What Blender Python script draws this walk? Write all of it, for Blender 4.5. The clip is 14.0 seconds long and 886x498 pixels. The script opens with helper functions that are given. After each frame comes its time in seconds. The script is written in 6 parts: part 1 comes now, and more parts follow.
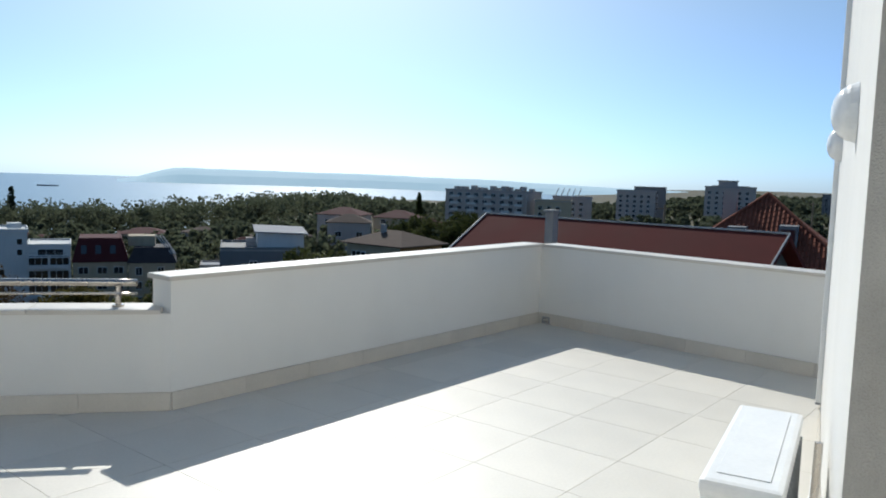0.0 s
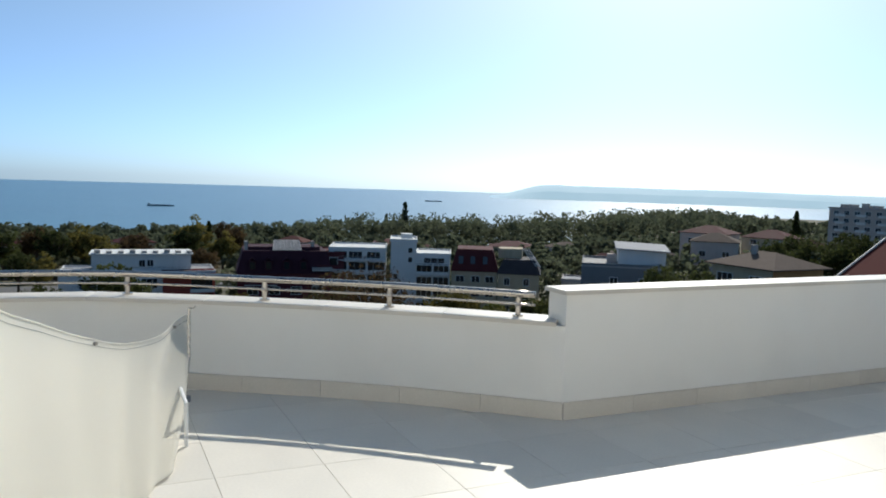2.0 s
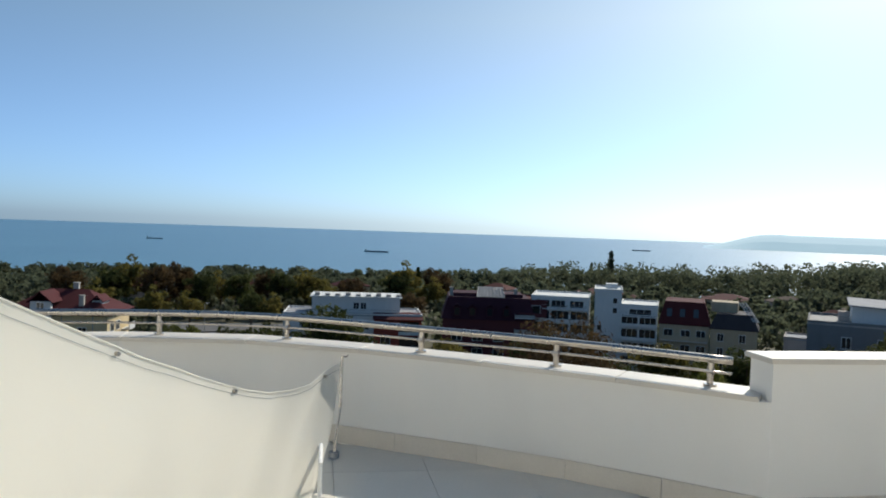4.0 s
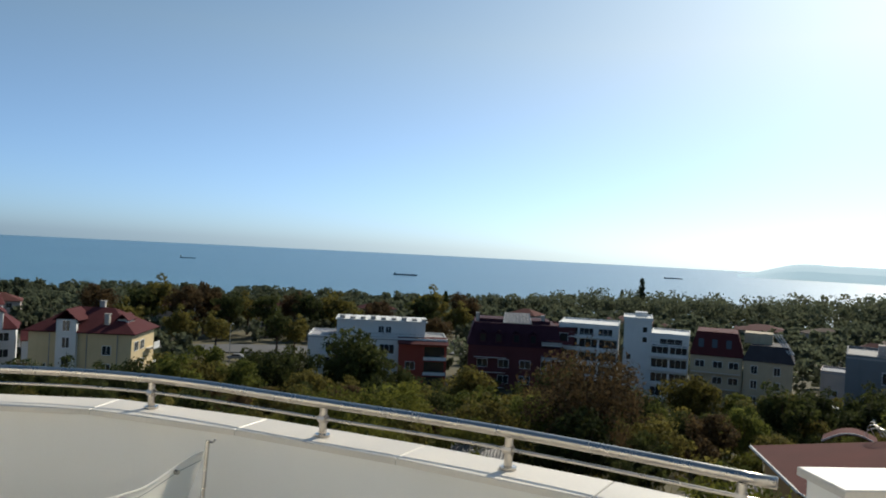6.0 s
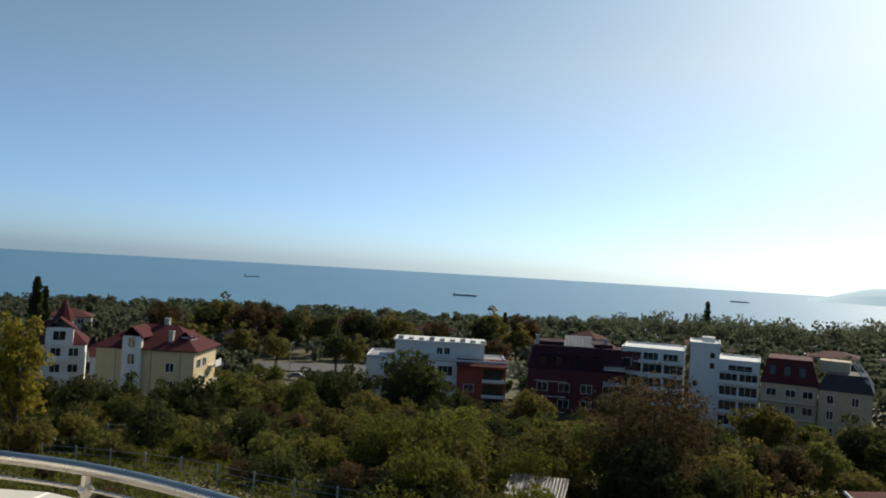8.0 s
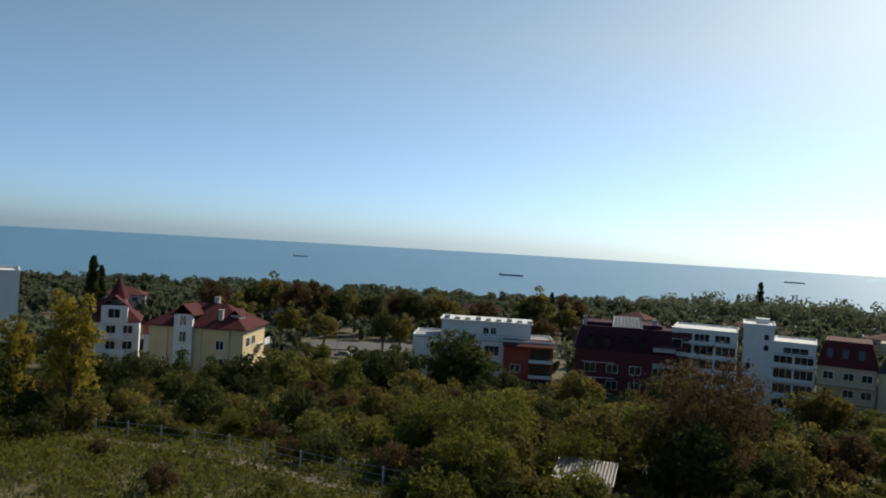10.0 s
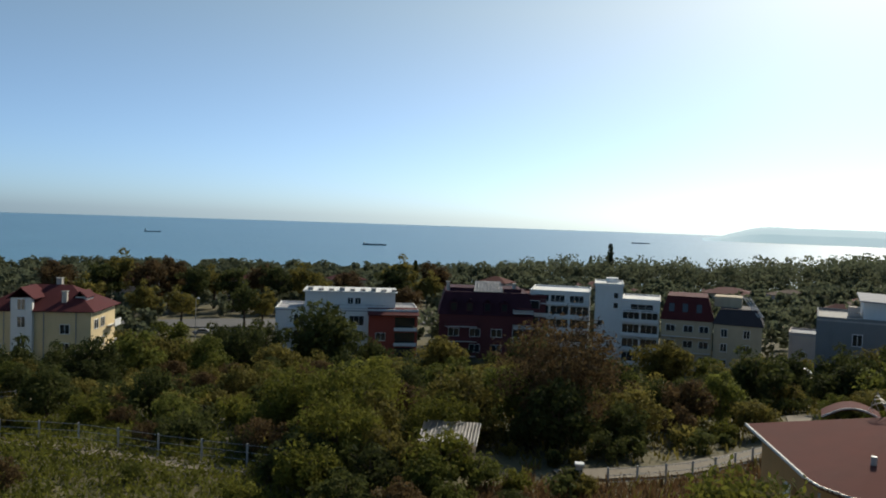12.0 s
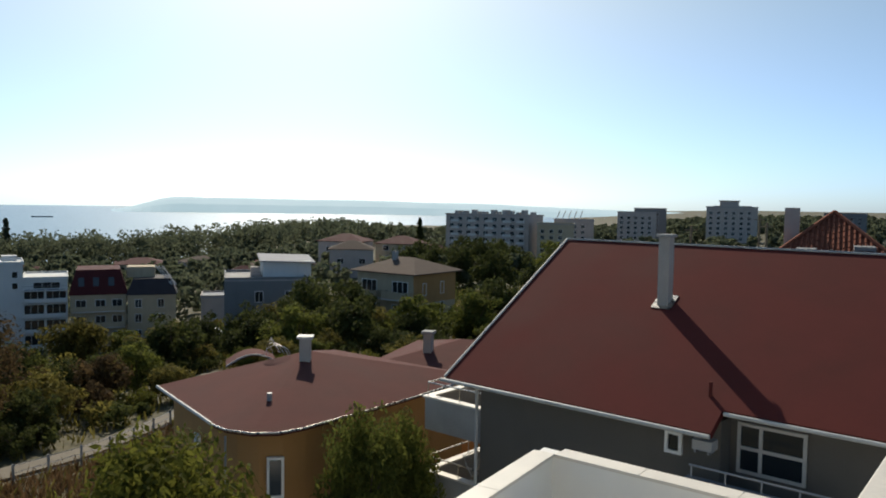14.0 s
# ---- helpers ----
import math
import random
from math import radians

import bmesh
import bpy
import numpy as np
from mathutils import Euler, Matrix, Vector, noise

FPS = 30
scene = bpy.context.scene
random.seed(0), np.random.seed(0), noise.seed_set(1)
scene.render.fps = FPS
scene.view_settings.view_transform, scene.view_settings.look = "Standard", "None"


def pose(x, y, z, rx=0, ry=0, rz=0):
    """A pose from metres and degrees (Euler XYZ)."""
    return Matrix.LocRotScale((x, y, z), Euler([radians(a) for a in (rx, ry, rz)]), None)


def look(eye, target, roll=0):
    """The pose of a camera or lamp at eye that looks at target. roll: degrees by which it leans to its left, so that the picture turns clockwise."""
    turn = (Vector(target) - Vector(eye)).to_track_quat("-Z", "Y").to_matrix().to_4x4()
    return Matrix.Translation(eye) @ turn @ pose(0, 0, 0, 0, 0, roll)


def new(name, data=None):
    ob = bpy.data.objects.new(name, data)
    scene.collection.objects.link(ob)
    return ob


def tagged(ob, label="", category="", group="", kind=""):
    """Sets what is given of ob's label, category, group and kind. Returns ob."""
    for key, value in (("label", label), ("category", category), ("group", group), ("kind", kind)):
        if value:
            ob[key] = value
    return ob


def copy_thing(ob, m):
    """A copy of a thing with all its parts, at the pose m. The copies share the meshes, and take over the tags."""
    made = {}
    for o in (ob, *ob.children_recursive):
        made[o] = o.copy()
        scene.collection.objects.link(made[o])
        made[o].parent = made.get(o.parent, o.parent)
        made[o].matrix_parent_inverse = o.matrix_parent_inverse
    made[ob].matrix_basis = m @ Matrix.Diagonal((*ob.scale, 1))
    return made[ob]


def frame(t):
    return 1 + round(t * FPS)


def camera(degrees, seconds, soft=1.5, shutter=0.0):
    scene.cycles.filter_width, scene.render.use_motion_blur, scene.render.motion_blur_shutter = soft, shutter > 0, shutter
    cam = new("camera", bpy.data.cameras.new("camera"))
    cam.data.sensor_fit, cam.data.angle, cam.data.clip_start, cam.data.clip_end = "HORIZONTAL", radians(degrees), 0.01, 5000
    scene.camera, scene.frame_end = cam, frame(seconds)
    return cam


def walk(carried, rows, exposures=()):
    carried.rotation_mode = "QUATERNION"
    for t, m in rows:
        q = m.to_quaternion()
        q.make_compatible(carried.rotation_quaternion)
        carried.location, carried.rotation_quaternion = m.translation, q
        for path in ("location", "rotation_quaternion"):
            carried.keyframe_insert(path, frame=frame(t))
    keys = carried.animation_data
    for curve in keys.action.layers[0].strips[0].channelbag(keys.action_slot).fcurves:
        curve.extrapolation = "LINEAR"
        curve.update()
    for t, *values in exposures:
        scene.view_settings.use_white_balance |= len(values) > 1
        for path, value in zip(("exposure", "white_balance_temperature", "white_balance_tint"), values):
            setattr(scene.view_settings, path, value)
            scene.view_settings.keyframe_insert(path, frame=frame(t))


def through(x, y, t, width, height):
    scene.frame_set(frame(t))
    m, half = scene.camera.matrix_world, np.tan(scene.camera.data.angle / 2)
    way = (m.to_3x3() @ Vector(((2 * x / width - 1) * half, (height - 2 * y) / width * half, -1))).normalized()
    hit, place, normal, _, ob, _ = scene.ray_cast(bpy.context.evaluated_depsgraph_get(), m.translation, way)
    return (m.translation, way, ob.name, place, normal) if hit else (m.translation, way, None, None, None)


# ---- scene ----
cam = camera(60.2, 14.0, soft=1.9)
# seconds, eye, yaw to the left, pitch up, lean
PATH = [
    (0, (0.201, 0.299, 1.603), 1.22, -5.29, 1.85),
    (0.5, (0.158, 0.245, 1.610), 7.58, -5.06, 2.20),
    (1, (0.105, 0.195, 1.625), 14.04, -4.82, 2.35),
    (1.5, (0.031, 0.216, 1.620), 20.76, -4.83, 2.26),
    (2, (-0.036, 0.282, 1.602), 27.81, -4.87, 1.72),
    (2.5, (-0.055, 0.377, 1.584), 34.28, -4.73, 0.59),
    (3, (-0.028, 0.514, 1.567), 39.03, -4.37, -0.30),
    (3.5, (-0.068, 0.679, 1.567), 41.72, -2.90, 0.89),
    (6, (-0.850, 2.491, 1.629), 45.49, -0.04, 2.89),
    (6.5, (-1.034, 2.804, 1.694), 46.60, 0.63, 3.04),
    (7, (-1.272, 3.056, 1.708), 47.86, 1.17, 2.92),
    (7.5, (-1.588, 3.283, 1.723), 48.88, 1.34, 2.95),
    (8, (-1.913, 3.447, 1.664), 50.02, 1.26, 3.33),
    (8.5, (-2.270, 3.620, 1.622), 51.54, 0.55, 3.50),
    (9, (-2.640, 3.815, 1.606), 53.34, 0.14, 3.70),
    (11.5, (-2.625, 4.187, 1.640), 50.77, -1.74, 1.57),
    (12, (-2.595, 4.249, 1.610), 43.09, -2.28, 1.92),
    (12.5, (-2.561, 4.294, 1.537), 32.56, -2.39, 2.28),
    (13, (-2.467, 4.333, 1.469), 21.27, -2.69, 1.72),
    (13.5, (-2.384, 4.354, 1.439), 10.69, -2.99, 1.31),
    (14, (-2.338, 4.378, 1.439), 0.94, -3.43, 0.91),
]


def carried_pose(eye, yaw, pitch, lean):
    return pose(*eye, 0, 0, yaw) @ pose(0, 0, 0, 90 + pitch) @ pose(0, 0, 0, 0, 0, lean)


walk(cam, [(t, carried_pose(eye, yaw, pitch, lean)) for t, eye, yaw, pitch, lean in PATH],
     [(0, -0.10, 6200, 8), (2.5, 0.06, 6550, 8), (4, 0.04, 6700, 8), (6, 0.04, 7000, 8), (9, 0.06, 7400, 8), (12, 0.04, 7350, 8), (14, 0.06, 7250, 9)])

# ---- sky and sun ----
SUN_AZ, SUN_EL = 11.5, 36.0          # degrees to the left of ahead, above the horizon
world = bpy.data.worlds.new("sky")
scene.world = world
world.use_nodes = True
wn = world.node_tree.nodes
sky = wn.new("ShaderNodeTexSky")
sky.sky_type = "NISHITA"
sky.sun_disc = False
sky.sun_elevation = radians(SUN_EL)
sky.sun_rotation = radians(-SUN_AZ)
sky.altitude = 50
sky.air_density, sky.dust_density, sky.ozone_density = 0.62, 0.8, 3.0
wn["Background"].inputs["Strength"].default_value = 0.132
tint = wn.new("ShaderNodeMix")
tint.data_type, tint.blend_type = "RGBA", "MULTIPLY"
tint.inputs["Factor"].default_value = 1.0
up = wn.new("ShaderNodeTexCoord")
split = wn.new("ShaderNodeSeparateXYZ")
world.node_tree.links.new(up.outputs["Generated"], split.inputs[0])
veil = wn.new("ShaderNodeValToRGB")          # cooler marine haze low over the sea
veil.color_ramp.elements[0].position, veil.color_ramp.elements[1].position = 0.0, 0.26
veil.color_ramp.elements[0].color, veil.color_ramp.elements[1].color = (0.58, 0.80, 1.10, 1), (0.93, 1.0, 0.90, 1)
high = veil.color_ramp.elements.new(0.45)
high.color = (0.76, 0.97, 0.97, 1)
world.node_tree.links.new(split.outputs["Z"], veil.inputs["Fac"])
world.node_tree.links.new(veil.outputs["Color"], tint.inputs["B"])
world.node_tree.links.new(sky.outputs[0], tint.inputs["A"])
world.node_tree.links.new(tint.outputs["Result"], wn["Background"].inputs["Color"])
sun_dir = Vector((-math.sin(radians(SUN_AZ)) * math.cos(radians(SUN_EL)), math.cos(radians(SUN_AZ)) * math.cos(radians(SUN_EL)), math.sin(radians(SUN_EL))))
sun = new("sun", bpy.data.lights.new("sun", "SUN"))
sun.data.energy, sun.data.angle, sun.data.color = 4.4, radians(0.5), (1.0, 0.95, 0.87)
sun.matrix_world = look(sun_dir * 80, (0, 0, 0))


# ---- materials ----
def material(name, colour, rough=0.8, vary=0.12, scale=3.0, fine=40.0, bump=0.15, metal=0.0, spec=0.3, per_object=0.0, island=0.0, stain=0.0, hue=0.0):
    """Two scales of mottling on a base colour, with a fine bump."""
    m = bpy.data.materials.new(name)
    m.use_nodes = True
    n, l = m.node_tree.nodes, m.node_tree.links
    b = n["Principled BSDF"]
    b.inputs["Metallic"].default_value, b.inputs["Specular IOR Level"].default_value = metal, spec
    co = n.new("ShaderNodeTexCoord")
    big, small = n.new("ShaderNodeTexNoise"), n.new("ShaderNodeTexNoise")
    big.inputs["Scale"].default_value, small.inputs["Scale"].default_value = scale, fine
    big.inputs["Detail"].default_value, small.inputs["Detail"].default_value = 5, 3
    for k in (big, small):
        l.new(co.outputs["Object"], k.inputs["Vector"])
    add = n.new("ShaderNodeMath")
    add.operation = "MULTIPLY_ADD"
    add.inputs[1].default_value = 0.6
    l.new(big.outputs["Fac"], add.inputs[0])
    half = n.new("ShaderNodeMath")
    half.operation = "MULTIPLY"
    half.inputs[1].default_value = 0.4
    l.new(small.outputs["Fac"], half.inputs[0])
    l.new(half.outputs[0], add.inputs[2])
    last = add.outputs[0]
    if per_object or island:
        src = n.new("ShaderNodeObjectInfo").outputs["Random"] if per_object else n.new("ShaderNodeNewGeometry").outputs["Random Per Island"]
        mix = n.new("ShaderNodeMath")
        mix.operation = "MULTIPLY_ADD"
        mix.inputs[1].default_value = per_object or island
        l.new(src, mix.inputs[0])
        l.new(last, mix.inputs[2])
        off = n.new("ShaderNodeMath")
        off.operation = "SUBTRACT"
        off.inputs[1].default_value = (per_object or island) / 2
        l.new(mix.outputs[0], off.inputs[0])
        last = off.outputs[0]
    ramp = n.new("ShaderNodeValToRGB")
    c = Vector(colour)
    lo, hi = c * (1 - 2 * vary), c * (1 + 2 * vary)
    ramp.color_ramp.elements[0].position, ramp.color_ramp.elements[1].position = 0.25, 0.75
    ramp.color_ramp.elements[0].color = (*[max(0, v) for v in (lo.x * (1 - hue), lo.y, lo.z)], 1)
    ramp.color_ramp.elements[1].color = (*[min(0.95, v) for v in (hi.x * (1 + hue), hi.y, hi.z)], 1)
    l.new(last, ramp.inputs["Fac"])
    l.new(ramp.outputs["Color"], b.inputs["Base Color"])
    rr = n.new("ShaderNodeMapRange")
    rr.inputs["To Min"].default_value, rr.inputs["To Max"].default_value = max(0.02, rough - 0.1), min(1, rough + 0.1)
    l.new(big.outputs["Fac"], rr.inputs["Value"])
    l.new(rr.outputs["Result"], b.inputs["Roughness"])
    if stain:
        st = n.new("ShaderNodeTexNoise")
        st.inputs["Scale"].default_value, st.inputs["Detail"].default_value = 0.9, 8
        mp = n.new("ShaderNodeMapping")
        mp.inputs["Scale"].default_value = (1.5, 1.5, 0.35)
        l.new(co.outputs["Object"], mp.inputs["Vector"])
        l.new(mp.outputs["Vector"], st.inputs["Vector"])
        sr = n.new("ShaderNodeMapRange")
        sr.inputs["From Min"].default_value, sr.inputs["From Max"].default_value = 0.52, 0.75
        sr.inputs["To Max"].default_value = stain
        l.new(st.outputs["Fac"], sr.inputs["Value"])
        mx = n.new("ShaderNodeMix")
        mx.data_type = "RGBA"
        l.new(sr.outputs["Result"], mx.inputs["Factor"])
        l.new(ramp.outputs["Color"], mx.inputs["A"])
        mx.inputs["B"].default_value = (*(c * 0.55), 1)
        l.new(mx.outputs["Result"], b.inputs["Base Color"])
    if bump:
        bp = n.new("ShaderNodeBump")
        bp.inputs["Strength"].default_value, bp.inputs["Distance"].default_value = bump, 0.01
        l.new(small.outputs["Fac"], bp.inputs["Height"])
        l.new(bp.outputs["Normal"], b.inputs["Normal"])
    return m


def leaf_material(name, dark, light, through=0.45):
    m = bpy.data.materials.new(name)
    m.use_nodes = True
    n, l = m.node_tree.nodes, m.node_tree.links
    b, out = n["Principled BSDF"], n["Material Output"]
    geo, inf = n.new("ShaderNodeNewGeometry"), n.new("ShaderNodeObjectInfo")
    add = n.new("ShaderNodeMath")
    add.operation = "MULTIPLY_ADD"
    add.inputs[1].default_value = 0.55
    l.new(geo.outputs["Random Per Island"], add.inputs[0])
    sc = n.new("ShaderNodeMath")
    sc.operation = "MULTIPLY"
    sc.inputs[1].default_value = 0.45
    l.new(inf.outputs["Random"], sc.inputs[0])
    l.new(sc.outputs[0], add.inputs[2])
    ramp = n.new("ShaderNodeValToRGB")
    ramp.color_ramp.elements[0].color, ramp.color_ramp.elements[1].color = (*dark, 1), (*light, 1)
    l.new(add.outputs[0], ramp.inputs["Fac"])
    l.new(ramp.outputs["Color"], b.inputs["Base Color"])
    b.inputs["Roughness"].default_value, b.inputs["Specular IOR Level"].default_value = 0.8, 0.08
    tr = n.new("ShaderNodeBsdfTranslucent")
    l.new(ramp.outputs["Color"], tr.inputs["Color"])
    mix = n.new("ShaderNodeMixShader")
    mix.inputs["Fac"].default_value = through
    l.new(b.outputs[0], mix.inputs[1])
    l.new(tr.outputs[0], mix.inputs[2])
    l.new(mix.outputs[0], out.inputs["Surface"])
    return m


def plain(name, colour, rough=0.5, metal=0.0, spec=0.5):
    return material(name, colour, rough, 0.04, 6, 60, 0.03, metal, spec)


WHITE = material("white_render", (0.80, 0.78, 0.73), 0.9, 0.025, 1.2, 260, 0.35, stain=0.10)
CREAM_STONE = material("cream_stone", (0.62, 0.57, 0.49), 0.45, 0.05, 3, 70, 0.05, spec=0.4, per_object=0.25)
TILE = material("pale_tile", (0.70, 0.66, 0.58), 0.45, 0.04, 2.2, 55, 0.04, spec=0.45, per_object=0.30)
GROUT = material("grout", (0.62, 0.585, 0.515), 0.95, 0.1, 5, 90, 0.2)
STEEL = material("brushed_steel", (0.50, 0.46, 0.41), 0.28, 0.05, 8, 200, 0.05, metal=1.0)
CLOTH = leaf_material("white_cloth", (0.91, 0.89, 0.83), (0.93, 0.91, 0.85), 0.55)
PLASTIC = plain("white_plastic", (0.78, 0.78, 0.76), 0.4)
GREY_PLASTIC = plain("grey_plastic", (0.25, 0.26, 0.27), 0.5)
BLACK = plain("black_rubber", (0.02, 0.02, 0.025), 0.6)
NAVY = material("navy_cloth", (0.03, 0.035, 0.08), 0.8, 0.15, 8, 150, 0.3)
OPAL = plain("opal_glass", (0.85, 0.85, 0.83), 0.2)
CONCRETE = material("concrete", (0.34, 0.33, 0.31), 0.9, 0.12, 1.2, 30, 0.3, stain=0.4)
ASPHALT = material("asphalt", (0.10, 0.10, 0.10), 0.9, 0.15, 0.6, 25, 0.3)
# pale dust darkened: the shade lying on the lane is put into its colour
SHADE_TONED_PATH = material("shade_toned_dust", (0.17, 0.145, 0.110), 0.95, 0.15, 0.7, 12, 0.4)
EARTH = material("dry_ground", (0.085, 0.082, 0.045), 0.98, 0.30, 0.10, 2.0, 0.6, hue=0.15)
RED_SHINGLE = material("red_shingle", (0.112, 0.027, 0.023), 0.9, 0.12, 0.7, 60, 0.3, spec=0.08)
BROWN_SHINGLE = material("brown_shingle", (0.108, 0.043, 0.037), 0.9, 0.12, 0.8, 60, 0.3, spec=0.08)
CLAY = material("clay_tile", (0.26, 0.085, 0.05), 0.85, 0.18, 2, 30, 0.3, spec=0.1, per_object=0.5)
MAROON = material("maroon_roof", (0.080, 0.022, 0.024), 0.85, 0.12, 0.5, 20, 0.2, spec=0.1)
GREY_SHINGLE = material("grey_brown_shingle", (0.120, 0.090, 0.072), 0.9, 0.12, 0.8, 60, 0.3, spec=0.08)
PLUM_ROOF = material("plum_roof", (0.050, 0.020, 0.030), 0.85, 0.15, 0.5, 20, 0.2, spec=0.08)
STUCCO = material("shade_toned_stucco", (0.40, 0.385, 0.35), 0.95, 0.10, 6, 160, 0.6, stain=0.2)
DARK_ROOF = material("dark_roof", (0.05, 0.045, 0.05), 0.8, 0.15, 0.5, 20, 0.2, spec=0.15)
OCHRE = material("ochre_render", (0.40, 0.215, 0.085), 0.9, 0.05, 0.8, 50, 0.2, stain=0.25)
YELLOW = material("yellow_render", (0.58, 0.46, 0.27), 0.9, 0.05, 0.4, 30, 0.2, stain=0.2)
BEIGE = material("beige_render", (0.44, 0.36, 0.25), 0.9, 0.06, 0.5, 30, 0.2, stain=0.25)
GREY_RENDER = material("grey_render", (0.185, 0.19, 0.195), 0.9, 0.05, 0.6, 40, 0.2, stain=0.2)
DARK_GREEN_WALL = material("dark_grey_render", (0.115, 0.105, 0.092), 0.95, 0.06, 0.6, 40, 0.2, stain=0.2)
FAR_WHITE = material("far_white_render", (0.62, 0.62, 0.60), 0.9, 0.04, 0.3, 10, 0.1, stain=0.15)
BRICK_RED = material("brick_red_render", (0.30, 0.06, 0.04), 0.9, 0.06, 0.4, 20, 0.1)
WINE = material("wine_red_render", (0.105, 0.028, 0.030), 0.85, 0.08, 0.4, 20, 0.1)
PINKISH = material("pinkish_render", (0.45, 0.385, 0.345), 0.9, 0.08, 0.3, 15, 0.1, stain=0.3)
ROOF_FELT = material("roof_felt", (0.30, 0.30, 0.31), 0.9, 0.12, 0.5, 15, 0.2)
GUTTER = material("gutter_paint", (0.46, 0.45, 0.42), 0.6, 0.1, 2.0, 30, 0.1, stain=0.3)
CHIMNEY = material("chimney_render", (0.40, 0.37, 0.33), 0.9, 0.08, 1.5, 30, 0.2, stain=0.3)
BARK = material("bark", (0.09, 0.065, 0.045), 0.95, 0.2, 4, 25, 0.5)
WOOD = material("weathered_wood", (0.20, 0.15, 0.10), 0.9, 0.15, 5, 40, 0.3)
HEDGE_DRY = leaf_material("dry_grass", (0.10, 0.06, 0.03), (0.24, 0.145, 0.07), 0.3)
TIN = material("corrugated_tin", (0.30, 0.29, 0.28), 0.55, 0.2, 0.8, 20, 0.2, metal=0.3, stain=0.5)
LEAVES = {
    "green": leaf_material("green_leaves", (0.048, 0.058, 0.014), (0.165, 0.175, 0.040)),
    "dark": leaf_material("dark_leaves", (0.026, 0.033, 0.012), (0.088, 0.098, 0.030)),
    "olive": leaf_material("olive_leaves", (0.075, 0.066, 0.018), (0.22, 0.185, 0.050)),
    "brown": leaf_material("brown_leaves", (0.050, 0.034, 0.018), (0.135, 0.088, 0.040)),
    "yellow": leaf_material("yellow_leaves", (0.15, 0.13, 0.022), (0.42, 0.32, 0.05)),
    "bright": leaf_material("bright_leaves", (0.056, 0.064, 0.013), (0.185, 0.180, 0.034)),
}
# paler than the near foliage: distance haze is put into the leaf colour
LEAVES["far"] = HAZE_TONED_LEAVES = leaf_material("haze_toned_leaves", (0.078, 0.092, 0.056), (0.136, 0.148, 0.090), 0.5)
# hull grey lightened, with the haze over the sea put into the colour
SHIP_HAZE_GREY = plain("ship_haze_grey", (0.20, 0.25, 0.28), 0.7)


def glass_material():
    m = bpy.data.materials.new("window_glass")
    m.use_nodes = True
    b = m.node_tree.nodes["Principled BSDF"]
    b.inputs["Base Color"].default_value = (0.02, 0.024, 0.028, 1)
    b.inputs["Roughness"].default_value = 0.06
    b.inputs["Specular IOR Level"].default_value = 0.7
    return m


GLASS = glass_material()


def sea_material():
    m = bpy.data.materials.new("sea_water")
    m.use_nodes = True
    n, l = m.node_tree.nodes, m.node_tree.links
    b = n["Principled BSDF"]
    co = n.new("ShaderNodeTexCoord")
    a, c = n.new("ShaderNodeTexNoise"), n.new("ShaderNodeTexNoise")
    a.inputs["Scale"].default_value, c.inputs["Scale"].default_value = 0.18, 0.004
    a.inputs["Detail"].default_value, c.inputs["Detail"].default_value = 4, 4
    for k in (a, c):
        l.new(co.outputs["Object"], k.inputs["Vector"])
    ramp = n.new("ShaderNodeValToRGB")
    ramp.color_ramp.elements[0].position, ramp.color_ramp.elements[1].position = 0.3, 0.7
    ramp.color_ramp.elements[0].color, ramp.color_ramp.elements[1].color = (0.030, 0.115, 0.175, 1), (0.045, 0.145, 0.205, 1)
    l.new(c.outputs["Fac"], ramp.inputs["Fac"])
    l.new(ramp.outputs["Color"], b.inputs["Base Color"])
    b.inputs["Roughness"].default_value = 0.28
    b.inputs["Specular IOR Level"].default_value = 0.28
    bp = n.new("ShaderNodeBump")
    bp.inputs["Strength"].default_value, bp.inputs["Distance"].default_value = 1.0, 1.2
    l.new(a.outputs["Fac"], bp.inputs["Height"])
    l.new(bp.outputs["Normal"], b.inputs["Normal"])
    return m


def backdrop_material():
    """The headland across the bay, its distance haze painted as a pale blue glow."""
    m = bpy.data.materials.new("far_headland_glow")
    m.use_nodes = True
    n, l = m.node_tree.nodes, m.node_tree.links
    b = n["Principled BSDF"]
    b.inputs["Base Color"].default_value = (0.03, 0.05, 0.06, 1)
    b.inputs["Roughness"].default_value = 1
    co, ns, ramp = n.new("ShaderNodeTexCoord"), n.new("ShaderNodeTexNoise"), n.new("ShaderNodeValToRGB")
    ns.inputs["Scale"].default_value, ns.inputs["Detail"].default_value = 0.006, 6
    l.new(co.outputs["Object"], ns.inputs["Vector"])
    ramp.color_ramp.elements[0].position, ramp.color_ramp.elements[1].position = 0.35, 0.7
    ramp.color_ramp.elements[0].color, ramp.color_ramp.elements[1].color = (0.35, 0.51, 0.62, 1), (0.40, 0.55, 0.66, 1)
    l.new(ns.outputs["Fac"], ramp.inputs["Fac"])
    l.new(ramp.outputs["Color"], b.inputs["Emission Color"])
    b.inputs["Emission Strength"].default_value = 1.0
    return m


# ---- building blocks ----
def thing(name, label, category, m=None, group="", kind=""):
    ob = tagged(new(name), label, category, group, kind)
    ob.empty_display_size = 0.2
    if m is not None:
        ob.matrix_world = m
    return ob


def mesh_of(name, bm, mat):
    me = bpy.data.meshes.new(name)
    bm.to_mesh(me)
    bm.free()
    me.materials.append(mat)
    return me


